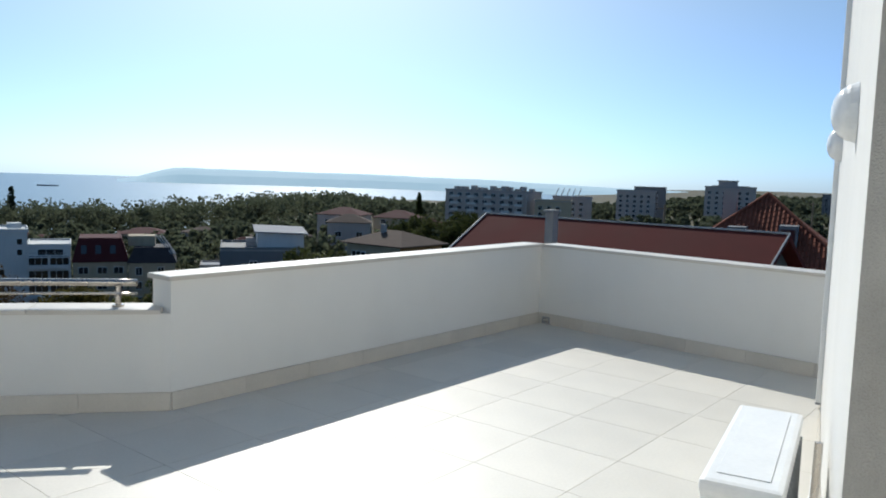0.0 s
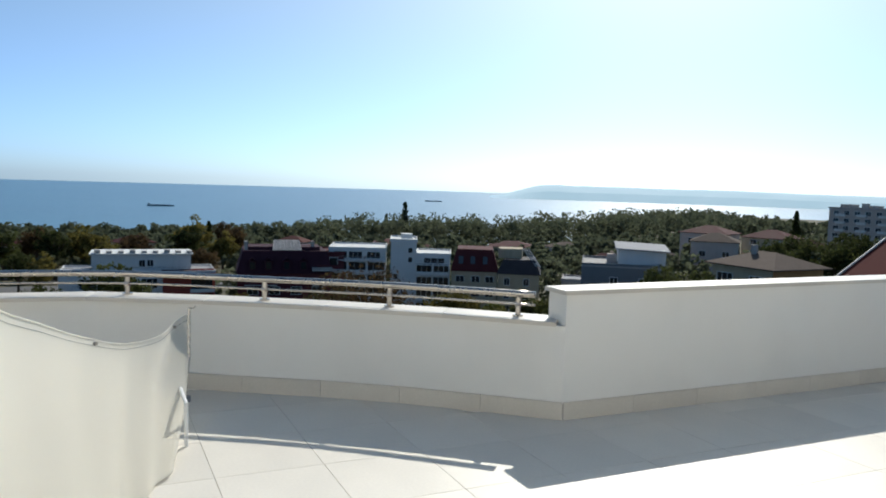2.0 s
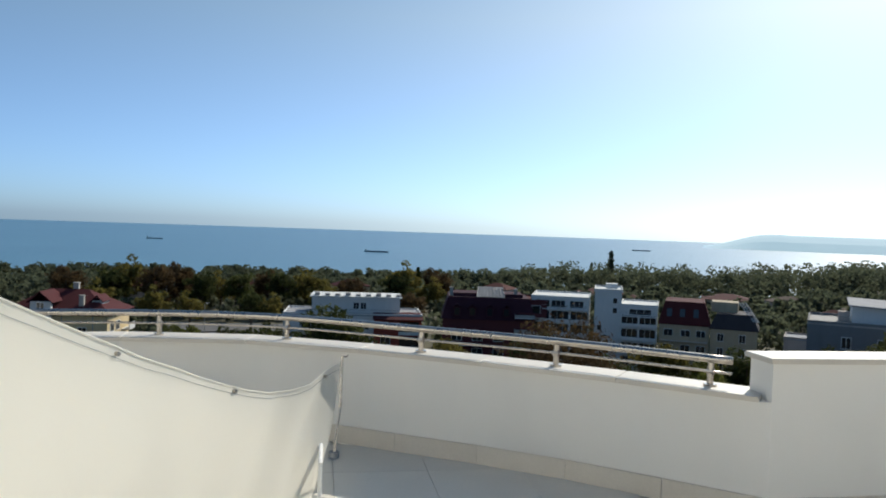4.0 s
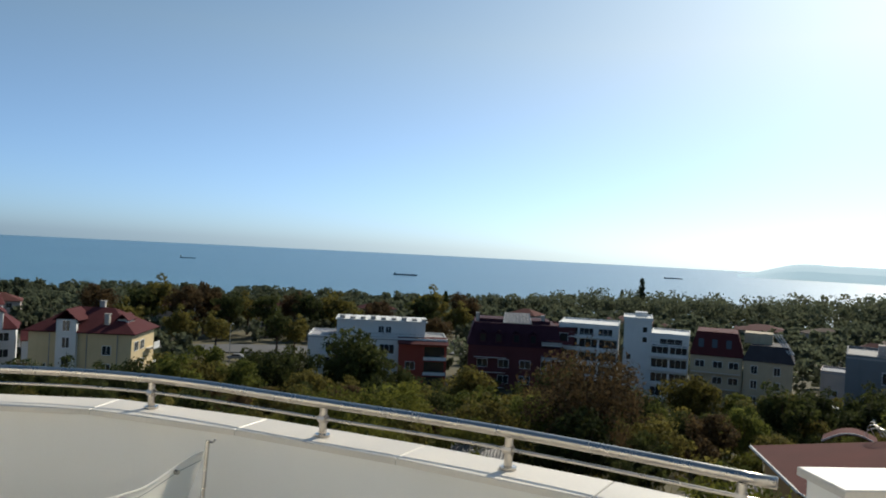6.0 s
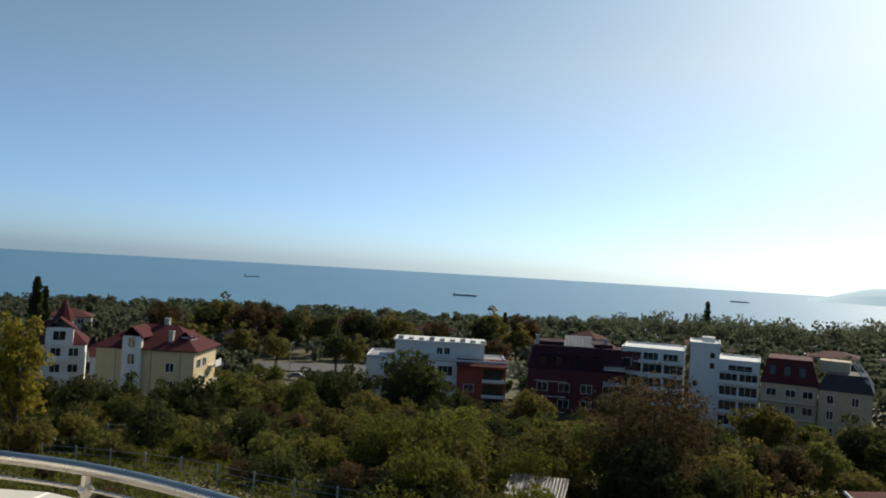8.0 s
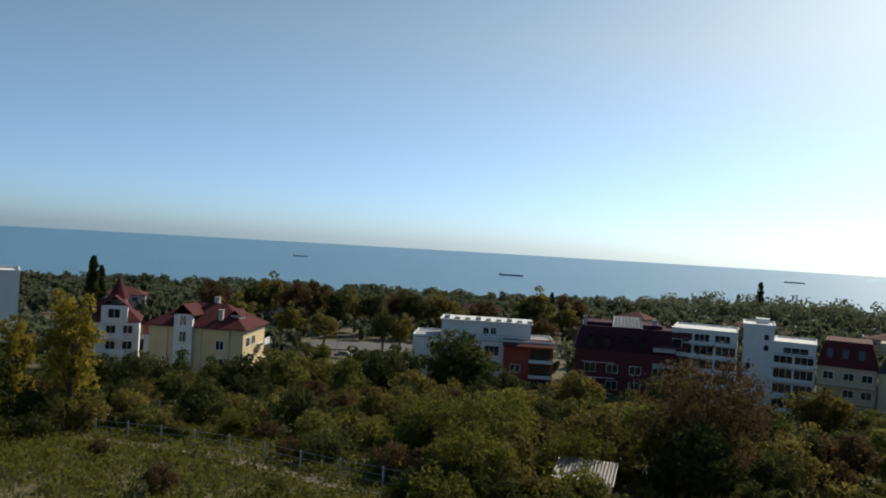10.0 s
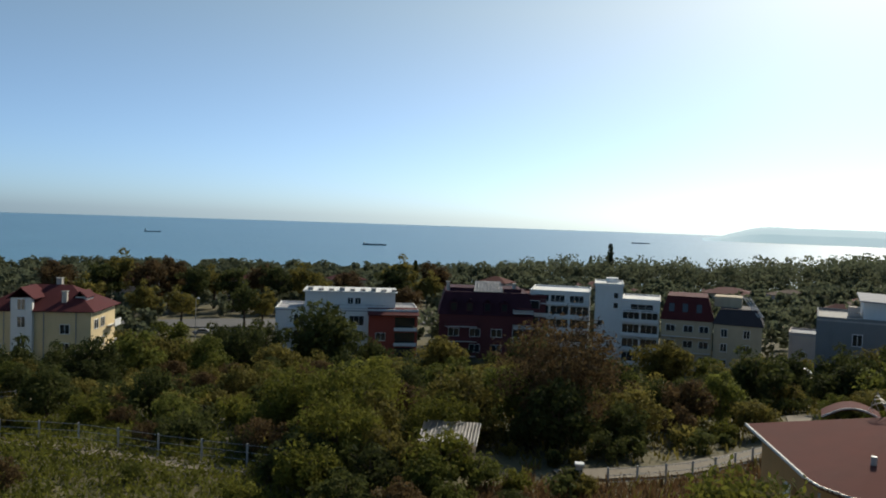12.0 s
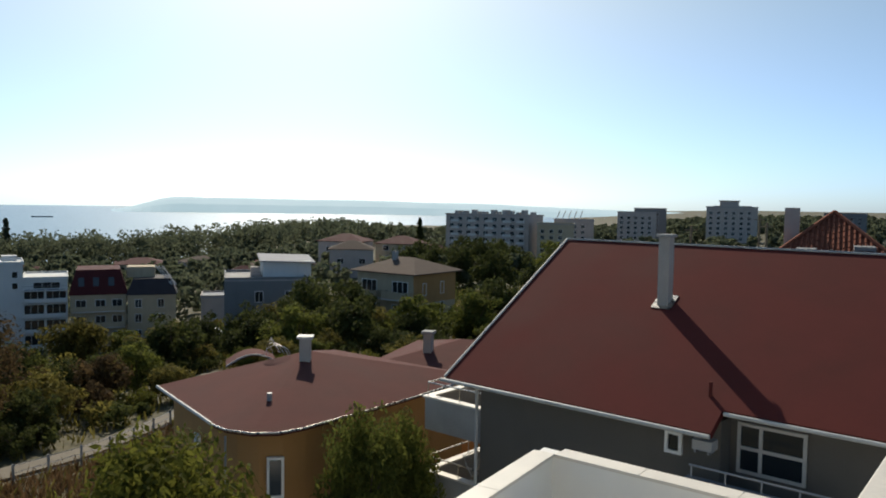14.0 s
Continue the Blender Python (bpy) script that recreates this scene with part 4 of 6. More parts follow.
    bm = bmesh.new()
    for k in range(9):
        x = -2.5 + k * 0.72
        tube(bm, [(x, 1.2, h + 4.74), (x * 0.88 + 0.05, 4.4, h + 6.64)], 0.05, 4)
    part("panel_rib", bm, STEEL, sp)
    part("frame", tube(bmesh.new(), [(-2.2, 4.4, h + 6.5), (-2.2, 4.6, h + 4.6)], 0.05, 4), STEEL, sp)
    # balcony stack beside it
    ob = building("balcony_wing", "dark wine-red wing with stacked balconies", -95.9, 129.8, az - 8 + 3.3, 7.5, 12, -26.2, 12.4, WINE, "flat", MAROON, 0, 0.2,
                  windows=rows_of("front", (-0.2,), (0.8, 3.8, 6.8, 9.8), 5.2, 2.0))
    for z in (0.4, 3.4, 6.4, 9.4):
        add_balcony(ob, 0, z, 6.8, WINE, 1.3, 0.85)

    # white five-storey block with a stair tower
    w, d, h = 12.0, 13, 13.4
    ob = building("white_block", "white five-storey apartment block with ribbon windows and a stair tower", -90.9, 133.9, 31.5, w, d, -26.2, h, FAR_WHITE, "flat", FAR_WHITE, 0, 0.1,
                  windows=rows_of("front", (-4.0, 0, 4.0), (0.6, 3.4, 6.2, 8.9), 3.7, 2.0) + rows_of("front", (-3.6, -0.4, 3.4), (11.6,), 2.9, 1.5), category="building")
    for z in (0.35, 3.15, 5.95, 8.65):
        add_balcony(ob, 0.0, z, 11.7, FAR_WHITE, 1.0, 0.62)
    add_balcony(ob, 1.0, 11.3, 9.5, GREY_RENDER, 0.9, 0.8, rail=True)
    for x in (-2.0, 2.0):
        part("pier", boxes((x - 0.22, -0.98, 0.0, x + 0.22, -0.004, 8.5)), FAR_WHITE, ob)
    ob2 = building("stair_tower", "white stair tower with small square windows", -82.3, 138.5, 31.3, 5.4, 11, -26.2, 15.4, FAR_WHITE, "flat", FAR_WHITE, 0, 0.2,
                   windows=rows_of("front", (-1.6,), (0.9, 4.0, 7.4), 1.0, 1.2) + rows_of("front", (1.4,), (11.0, 13.0), 1.0, 1.2), category="building")
    part("lift_head", boxes((-0.6, 2, 15.9, 1.8, 5, 16.9)), FAR_WHITE, ob2)
    ob = building("white_wing", "white apartment wing with wide dark balconies", -76.8, 141.3, 27.1, 7.4, 12, -26.2, 12.6, FAR_WHITE, "flat", FAR_WHITE, 0, 0.1,
                  windows=rows_of("front", (-1.75, 1.8), (0.6, 3.4, 6.2, 9.0), 3.3, 1.95) + rows_of("front", (0.3,), (11.0,), 4.4, 1.2), category="building")
    for z in (0.35, 3.15, 5.95, 8.7):
        add_balcony(ob, 0, z, 7.2, FAR_WHITE, 1.0, 0.6)
    add_balcony(ob, 0, 10.75, 7.2, GREY_RENDER, 0.9, 0.8, rail=True)
    # brown mansard block
    ob = building("brown_mansard_block", "beige block with a maroon mansard roof and skylights", -68.7, 144.9, 24.8, 9.6, 12, -26.2, 9.6, BEIGE, "mansard", MAROON, 4.6,
                  windows=rows_of("front", (-3, 0.3, 3.2), (1.0, 4.0, 7.0), 1.8, 1.7), balconies=((0, 6.6, 9.0, BEIGE), (0, 3.6, 9.0, BEIGE)))
    for x in (-2.9, -0.4, 2.2):
        part("skylight", slab_roof(bmesh.new(), [[(x - 0.5, 0.08, 11.2), (x + 0.5, 0.08, 11.2), (x + 0.5, 0.48, 12.8), (x - 0.5, 0.48, 12.8)]], None, 0.05), GLASS, ob)
    ob = building("corner_house", "beige corner house with a dark mansard and bright roof pipes", -59.9, 147.9, 20.6, 8.6, 10, -26.2, 9.4, BEIGE, "mansard", DARK_ROOF, 3.0,
                  windows=rows_of("front", (-2.4, 1.6), (1.2, 4.2, 7.0), 1.2, 1.6))
    part("attic", boxes((-4.6, 4, 12.4, 0.5, 9, 14.4)), BEIGE, ob)
    bm = bmesh.new()
    for k in range(3):
        tube(bm, [(0.6 + 0.6 * k, 3.5, 14.6), (3.6 + 0.4 * k, 0.2, 11.2)], 0.12, 6)
    part("flue", bm, STEEL, ob)
    building("brick_shed", "low reddish brick outbuilding", -48.8, 156.9, 16.4, 9, 8, -24.5, 6.2, PINKISH, "flat", ROOF_FELT, 0, 0.1, windows=rows_of("front", (-2, 2), (2.0,), 1.0, 1.2))


front_blocks()


def grey_villa():
    ob = building("grey_villa", "grey modern villa with roof terrace and white upper storey", -29.1, 111.9, 16.9, 11.5, 13, -17, 7.0, GREY_RENDER, "flat", CONCRETE, 0, 0.0,
                  windows=rows_of("front", (-1.0, 3.2), (1.2, 4.0), 1.2, 1.6), category="house")
    part("upper_storey", boxes((-0.3, 3.0, 7.3, 6.6, 12.0, 9.6)), FAR_WHITE, ob, "white upper storey")
    part("roof_slab", slab_roof(bmesh.new(), [[(-0.8, 2.4, 9.75), (7.2, 2.4, 9.5), (7.2, 12.6, 9.9), (-0.8, 12.6, 10.15)]], None, 0.2), ROOF_FELT, ob)
    part("rail", tube(bmesh.new(), [(-5.6, 0.1, 8.3), (-0.6, 0.1, 8.3)], 0.04, 6), STEEL, ob)
    part("tank", boxes((-2.0, 5.0, 7.3, -0.6, 6.6, 8.6)), PINKISH, ob)


def beige_house():
    ob = building("beige_house", "beige corner house with a low hipped grey-brown roof and loggias", -11.4, 102.4, -35.4, 9.5, 9.0, -15.6, 8.0, BEIGE, "hip", GREY_SHINGLE, 1.7, 0.8,
                  windows=rows_of("right", (2.2, 6.0), (2.6, 5.2), 0.8, 1.6) + rows_of("front", (-2.6, 2.6), (2.2, 5.2), 2.6, 1.8), category="house", ridge=2.5)
    part("band", boxes((4.752, -0.02, 4.2, 4.80, 9.0, 7.98)), OCHRE, ob, "ochre rendered upper band")
    for z in (1.9, 4.8):
        add_balcony(ob, 2.4, z, 4.0, BEIGE)
        add_balcony(ob, -2.4, z, 4.0, BEIGE)
    part("chimney", boxes((-1.5, 3.2, 9.0, -0.9, 3.8, 10.6)), CONCRETE, ob)


grey_villa()
beige_house()


def long_apartment():
    w, d, h = 40, 16, 18.5
    ob = building("long_apartment_block", "long grey apartment block with many balconies and roof clutter", 10.8, 337.3, -28.4, w, d, -22, h, PINKISH, "flat", ROOF_FELT, 0, 0.3,
                  windows=rows_of("front", [-17 + 4.2 * k for k in range(9)], [1 + 3 * k for k in range(6)], 2.2, 1.7) + rows_of("left", (3, 8, 13), [1 + 3 * k for k in range(6)], 1.6, 1.7))
    for k in range(6):
        for x in (-15, -6.6, 1.8, 10.2, 16.5):
            add_balcony(ob, x, 0.6 + 3 * k, 3.6, FAR_WHITE, 1.2, 0.9)
    rnd = random.Random(4)
    for k in range(12):
        x = -18 + 3.2 * k
        part("roof_box", boxes((x, 3 + rnd.random() * 6, h + 0.5, x + 0.8 + rnd.random() * 1.6, 11, h + 1.2 + rnd.random() * 1.4)), CONCRETE, ob)


long_apartment()


def far_right_town():
    specs = [
        ("tower_block", "tall grey tower block with a roof lantern on the skyline", 135.7, 390.2, -22.1, 24, 16, -16, 17.5, PINKISH, 6),
        ("far_block", "distant pale apartment block", 110.3, 450.4, -15.7, 18, 14, -17, 17, GREY_RENDER, 5),
        ("far_block", "distant rounded pinkish apartment block", 93.6, 412.2, -13.6, 20, 14, -17, 15, PINKISH, 5),
        ("far_block", "distant grey block with roof frames", 51.9, 356.8, -9.1, 18, 14, -18, 12.5, PINKISH, 4),
        ("far_block", "distant low beige block", 38.3, 316.6, -7, 15, 12, -19, 12.5, BEIGE, 4),
        ("far_block", "distant blue-grey block at the skyline", 202.6, 410.7, -28.2, 20, 14, -15, 14, GREY_RENDER, 5),
    ]
    for i, (n, lab, x, y, yaw, w, d, z0, h, mat, st) in enumerate(specs):
        xs = [-w / 2 + 2.2 + 3.6 * k for k in range(int((w - 2) / 3.6))]
        ob = building(n, lab, x, y, yaw, w, d, z0, h, mat, "flat", ROOF_FELT, 0, 0.3, windows=rows_of("front", xs, [1 + (h - 2) / st * k for k in range(st)], 1.6, 1.6))
        if i == 0:
            part("lantern", boxes((-6, 4, h + 0.6, 3, 12, h + 3.2), (-6.6, 3.4, h + 3.2, 3.6, 12.6, h + 3.6)), PINKISH, ob)
            part("penthouse", boxes((-9, 2, h + 0.3, 9, 14, h + 0.9)), PINKISH, ob)
        if i == 3:
            bm = bmesh.new()
            for k in range(5):
                tube(bm, [(-8 + 2.6 * k, 0.5, h + 0.4), (-6.6 + 2.6 * k, 4, h + 4.2)], 0.25, 5)
            part("roof_frame", bm, FAR_WHITE, ob)
    # reddish houses in the middle distance
    rnd = random.Random(11)
    for x, y, w, h, z0 in ((-44.5, 201.3, 13, 9, -22), (-31.2, 215.3, 12, 11, -22), (-19.8, 229.1, 13, 12, -22), (-53, 220, 12, 8, -23), (-9.9, 225.6, 9, 8, -20), (-37.9, 238, 14, 13, -23), (-71.1, 284.4, 12, 8, -28), (-99.3, 302.2, 14, 8, -29), (-159.3, 278.7, 13, 7, -30), (-195.1, 238.6, 12, 8, -29), (-218.9, 186.5, 12, 8, -28), (-238.6, 117.3, 13, 9, -28), (-236.8, 150.2, 12, 8, -28), (-129, 310.3, 20, 7, -30), (-185.5, 305.6, 22, 6, -31), (-250.1, 66.6, 12, 9, -27), (-67.4, 236.6, 10, 7, -26)):
        az = math.degrees(math.atan2(-x, y))
        mat, rm = rnd.choice(((PINKISH, BROWN_SHINGLE), (BEIGE, MAROON), (PINKISH, MAROON), (PINKISH, GREY_SHINGLE)))
        building("town_house", "distant town house with a reddish tiled roof among trees", x, y, az + rnd.uniform(-30, 30), w, w * 0.8, z0 - (2.2 if x < -40 else 0.8), h, mat, "hip", rm, 2.2, 0.5,
                 windows=rows_of("front", (-w / 4, w / 4), [1 + 3 * k for k in range(max(1, int(h / 3)))], 1.8, 1.5), category="house")


far_right_town()

# ---- the neighbouring house with the big red roof ----
P1 = Vector((-2.55, 23.9, -3.05))
HU, HN = Vector((0.765, -0.643, 0)), Vector((0.643, 0.765, 0))


def red_house():
    m = Matrix(((HU.x, HN.x, 0, P1.x), (HU.y, HN.y, 0, P1.y), (0, 0, 1, 0), (0, 0, 0, 1)))
    ob = thing("red_roof_house", "grey rendered house under a big plain red shingle roof", "house", m)
    E, R, RUNW, L, S = -3.05, 0.36, 5.8, 10.6, 6.98
    k = (R - E) / RUNW

    def zr(y):
        return E + k * y

    # near slope, notched where the dormer breaks through the eave
    NY = 0.6
    bm = slab_roof(bmesh.new(), [[(0, 0, E), (S, 0, E), (S, NY, zr(NY)), (L, NY, zr(NY)), (L, RUNW, R), (0, RUNW, R)],
                                 [(L, 2 * RUNW, E), (0, 2 * RUNW, E), (0, RUNW, R), (L, RUNW, R)]], None, 0.14)
    part("roof", bm, RED_SHINGLE, ob, "plain red shingle roof")
    part("wall", boxes((0.75, 0.55, -15, S, 2 * RUNW - 0.5, E + 0.12)), DARK_GREEN_WALL, ob)
    part("wall", boxes((S + 0.002, NY + 0.5, -15, L - 0.3, 2 * RUNW - 0.5, E + 0.38)), DARK_GREEN_WALL, ob)
    for x in (0.85, L - 0.35):
        p = [(x, 0.8, E + 0.1), (x, 2 * RUNW - 0.8, E + 0.1), (x, RUNW, R - 0.25)]
        q = [(x - 0.2 if x > 5 else x + 0.2, yy, zz) for _, yy, zz in p]
        part("gable", solid(bmesh.new(), [p, q, [p[0], p[1], q[1], q[0]], [p[1], p[2], q[2], q[1]], [p[2], p[0], q[0], q[2]]]), DARK_GREEN_WALL, ob)
    # white edge flashings
    part("verge", tube(bmesh.new(), [(-0.02, 0, E + 0.02), (-0.02, RUNW, R + 0.03)], 0.035, 6), GUTTER, ob, "pale metal verge strip")
    part("ridge_cap", tube(bmesh.new(), [(0, RUNW, R + 0.03), (L, RUNW, R + 0.03)], 0.03, 6), GUTTER, ob)
    part("verge", tube(bmesh.new(), [(L, NY, zr(NY) + 0.02), (L, RUNW, R + 0.03)], 0.03, 6), GUTTER, ob)
    part("gutter", tube(bmesh.new(), [(-0.1, -0.06, E - 0.06), (S, -0.06, E - 0.06)], 0.05, 8), GUTTER, ob)
    part("gutter", tube(bmesh.new(), [(S + 0.05, NY - 0.06, zr(NY) - 0.06), (L, NY - 0.06, zr(NY) - 0.06)], 0.045, 8), GUTTER, ob)
    part("downpipe", tube(bmesh.new(), [(0.68, 0.48, E - 0.1), (0.68, 0.48, -14)], 0.045, 8), GUTTER, ob)
    part("downpipe", tube(bmesh.new(), [(L - 0.1, NY, zr(NY) - 0.1), (L - 0.1, NY + 0.1, zr(NY) - 0.5), (L - 0.1, NY + 0.3, zr(NY) - 0.7), (L - 0.1, NY + 0.4, -14)], 0.045, 8), PLASTIC, ob)
    # chimney
    cx, cy = 4.32, 3.5
    zc = zr(cy)
    c = part("chimney", boxes((cx - 0.145, cy - 0.145, zc - 0.5, cx + 0.145, cy + 0.145, zc + 1.66), bevel=0.01), CHIMNEY, ob, "tall pale rendered chimney")
    part("cap", boxes((cx - 0.2, cy - 0.2, zc + 1.662, cx + 0.2, cy + 0.2, zc + 1.74), bevel=0.02), CONCRETE, c)
    part("flashing", slab_roof(bmesh.new(), [[(cx - 0.26, cy - 0.25, zr(cy - 0.25) + 0.03), (cx + 0.26, cy - 0.25, zr(cy - 0.25) + 0.03), (cx + 0.26, cy + 0.25, zr(cy + 0.25) + 0.03), (cx - 0.26, cy + 0.25, zr(cy + 0.25) + 0.03)]], None, 0.025), STEEL, c)
    part("vent_pipe", tube(bmesh.new(), [(6.6, 0.9, zr(0.9) - 0.05), (6.6, 0.9, zr(0.9) + 0.3)], 0.04, 8), RED_SHINGLE, ob)
    # windows under the eave
    o = part("window", window_mesh(0.38, 0.48)[0], None, ob)
    o.location = (6.0, 0.545, E - 0.74)
    part("pane", window_mesh(0.38, 0.48)[1], None, o)
    a = part("vent_box", boxes((6.52, 0.2, E - 0.46, 6.94, 0.54, E - 0.24), bevel=0.02), CONCRETE, ob, "small white outdoor air unit")
    part("bracket", boxes((6.56, 0.22, E - 0.52, 6.6, 0.54, E - 0.461), (6.84, 0.22, E - 0.52, 6.88, 0.54, E - 0.461)), GREY_PLASTIC, a)
    # glazed balcony door in the recess
    y0, y1 = NY + 0.44, NY + 0.495
    x0, xm, x1, zb, zm, zt = S + 0.16, S + 0.6, S + 1.45, E - 1.0, E - 0.5, E + 0.06
    f = 0.07
    w = part("window", boxes((x0 + f, y0 + 0.001, zb + 0.001, x1, y1, zb + f)), GUTTER, ob)
    for v in ((x0, y0, zb, x0 + f, y1, zt), (xm, y0, zb, xm + f, y1, zt), (x1, y0, zb, x1 + f, y1, zt), (x0 + f, y0 + 0.001, zt - f, x1, y1, zt - 0.001), (x0 + f, y0 + 0.001, zm, x1, y1, zm + f)):
        part("frame_bar", boxes(v), GUTTER, w)
    for a, b in ((x0 + f, xm), (xm + f, x1)):
        part("pane", boxes((a, y0 + 0.03, zb + f, b, y1 - 0.004, zm)), GLASS, w)
        part("pane", boxes((a, y0 + 0.03, zm + f, b, y1 - 0.004, zt - f)), GLASS, w)
    b = part("balcony", boxes((S - 0.35, -0.35, E - 1.7, S + 2.6, NY + 0.4, E - 1.5), (S - 0.35, -0.35, E - 1.5, S + 2.6, -0.2, E - 0.86)), GREY_RENDER, ob)
    bm = tube(bmesh.new(), [(S - 0.3, -0.28, E - 0.62), (S + 2.55, -0.28, E - 0.62)], 0.022, 6)
    for i in range(5):
        x = S - 0.25 + i * 0.68
        tube(bm, [(x, -0.28, E - 0.86), (x, -0.28, E - 0.62)], 0.018, 6)
    part("rail", bm, GREY_PLASTIC, b)
    # side balconies on the sea side, two storeys
    for z in (E - 0.85, E - 2.95):
        b = part("balcony", boxes((-1.5, 0.9, z - 1.0, 0.745, 4.6, z - 0.85), (-1.5, 0.9, z - 0.85, -1.38, 4.6, z - 0.1), (-1.38, 0.9, z - 0.85, 0.745, 1.02, z - 0.1), (-1.38, 4.48, z - 0.85, 0.745, 4.6, z - 0.1)), CONCRETE, ob, "grey rendered side balcony")
        part("coping", boxes((-1.56, 0.84, z - 0.098, -1.32, 4.66, z - 0.05), (-1.32, 0.84, z - 0.098, 0.74, 1.08, z - 0.05)), CREAM_STONE, b)
        bm = tube(bmesh.new(), [(0.74, 0.96, z + 0.32), (-1.44, 0.96, z + 0.32), (-1.44, 4.55, z + 0.32)], 0.022, 6)
        for p in ((-1.44, 0.96), (-0.3, 0.96), (-1.44, 2.8), (-1.44, 4.5)):
            tube(bm, [(*p, z - 0.05), (*p, z + 0.32)], 0.016, 6)
        part("rail", bm, STEEL, b)
    # drying rack on the lower balcony
    rack = thing("clothes_rack", "thin metal clothes rack on the neighbour's balcony", "clothes rack", m @ Matrix.Translation((-0.4, 2.2, E - 3.798)))
    for s in (-1, 1):
        part("leg", tube(bmesh.new(), [(-0.4 * s, -0.5, 0), (0.35 * s, -0.5, 1.15)], 0.012, 6), STEEL, rack)
        part("leg", tube(bmesh.new(), [(-0.4 * s, 0.5, 0), (0.35 * s, 0.5, 1.15)], 0.012, 6), STEEL, rack)
    part("top_frame", tube(bmesh.new(), [(-0.35, -0.5, 1.15), (0.35, -0.5, 1.15), (0.35, 0.5, 1.15), (-0.35, 0.5, 1.15), (-0.35, -0.5, 1.15)], 0.012, 6), STEEL, rack)


red_house()


# ---- lower terrace of our own building ----
def lower_terrace():
    C = Vector((-0.98, 14.52))
    z = -1.9
    back = C - Vector((0.514, 0.858)) * 10.0
    line = [tuple(back), tuple(C), tuple(C + SIDE * 9)]
    outer = offset_line(line, 0.25)
    w1 = structure("wall_lower_1", strip([line[0], line[1]], [outer[0], outer[1]], -14, z - 0.04), WHITE, "white parapet of the terrace one storey down", "parapet")
    w2 = structure("wall_lower_2", strip([line[1], line[2]], [outer[1], outer[2]], -14, z - 0.04), WHITE, "white parapet of the terrace one storey down", "parapet")
    for w in (w1, w2):
        b = bmesh.new()
        b.from_mesh(w.data)
        bmesh.ops.recalc_face_normals(b, faces=b.faces)
        b.to_mesh(w.data)
        b.free()
    course("cap_slab", [line[0], tuple(C + (Vector(line[1]) - Vector(line[0])).normalized() * 0.0)], 1.2, -0.03, 0.28, z - 0.04, z, CREAM_STONE, w1)
    course("cap_slab", [tuple(C + SIDE * 0.033), line[2]], 1.2, -0.03, 0.28, z - 0.04, z, CREAM_STONE, w2)
    bm = prism(bmesh.new(), [tuple(p) for p in (C, back, Vector((3, 5)), C + SIDE * 9)], -3.3, -2.95)
    bmesh.ops.recalc_face_normals(bm, faces=bm.faces)
    structure("floor_lower", bm, TILE, "pale tiled floor of the lower terrace", "floor")


lower_terrace()


def own_building():
    """Storeys under the terrace, inside the parapet's outer face."""
    ring = offset_line([*LOW, tuple(BEND), tuple(CORNER), tuple(RIGHT_END)], THICK - 0.03)
    pts = [*ring, (5.6, -2.2), (-6.9, -2.2)]
    bm = prism(bmesh.new(), pts[::-1], -15, -0.36)
    bmesh.ops.recalc_face_normals(bm, faces=bm.faces)
    structure("wall_own_storeys", bm, WHITE, "white rendered storeys of the building below the terrace", "wall")


own_building()


def lower_lamp():
    p = CORNER + Vector((-RUN.y, RUN.x)) * (THICK - 0.03) - RUN * 0.25
    m = Matrix.Translation((p.x, p.y, -1.75)) @ Matrix.Rotation(math.atan2(RUN.x, -RUN.y), 4, "Z") @ Matrix.Rotation(radians(90), 4, "Y")
    ob = thing("facade_lamp", "round white lamp on the outer wall below", "lamp", m)
    bm = bmesh.new()
    bmesh.ops.create_cone(bm, cap_ends=True, segments=24, radius1=0.13, radius2=0.12, depth=0.03, matrix=Matrix.Translation((0, 0, 0.016)))
    part("base", bm, PLASTIC, ob)
    bm = bmesh.new()
    bmesh.ops.create_uvsphere(bm, u_segments=20, v_segments=10, radius=0.12, matrix=Matrix.Translation((0, 0, 0.03)) @ Matrix.Diagonal((1, 1, 0.6, 1)))
    part("shade", bm, OPAL, ob, "opal glass dome", True)


lower_lamp()


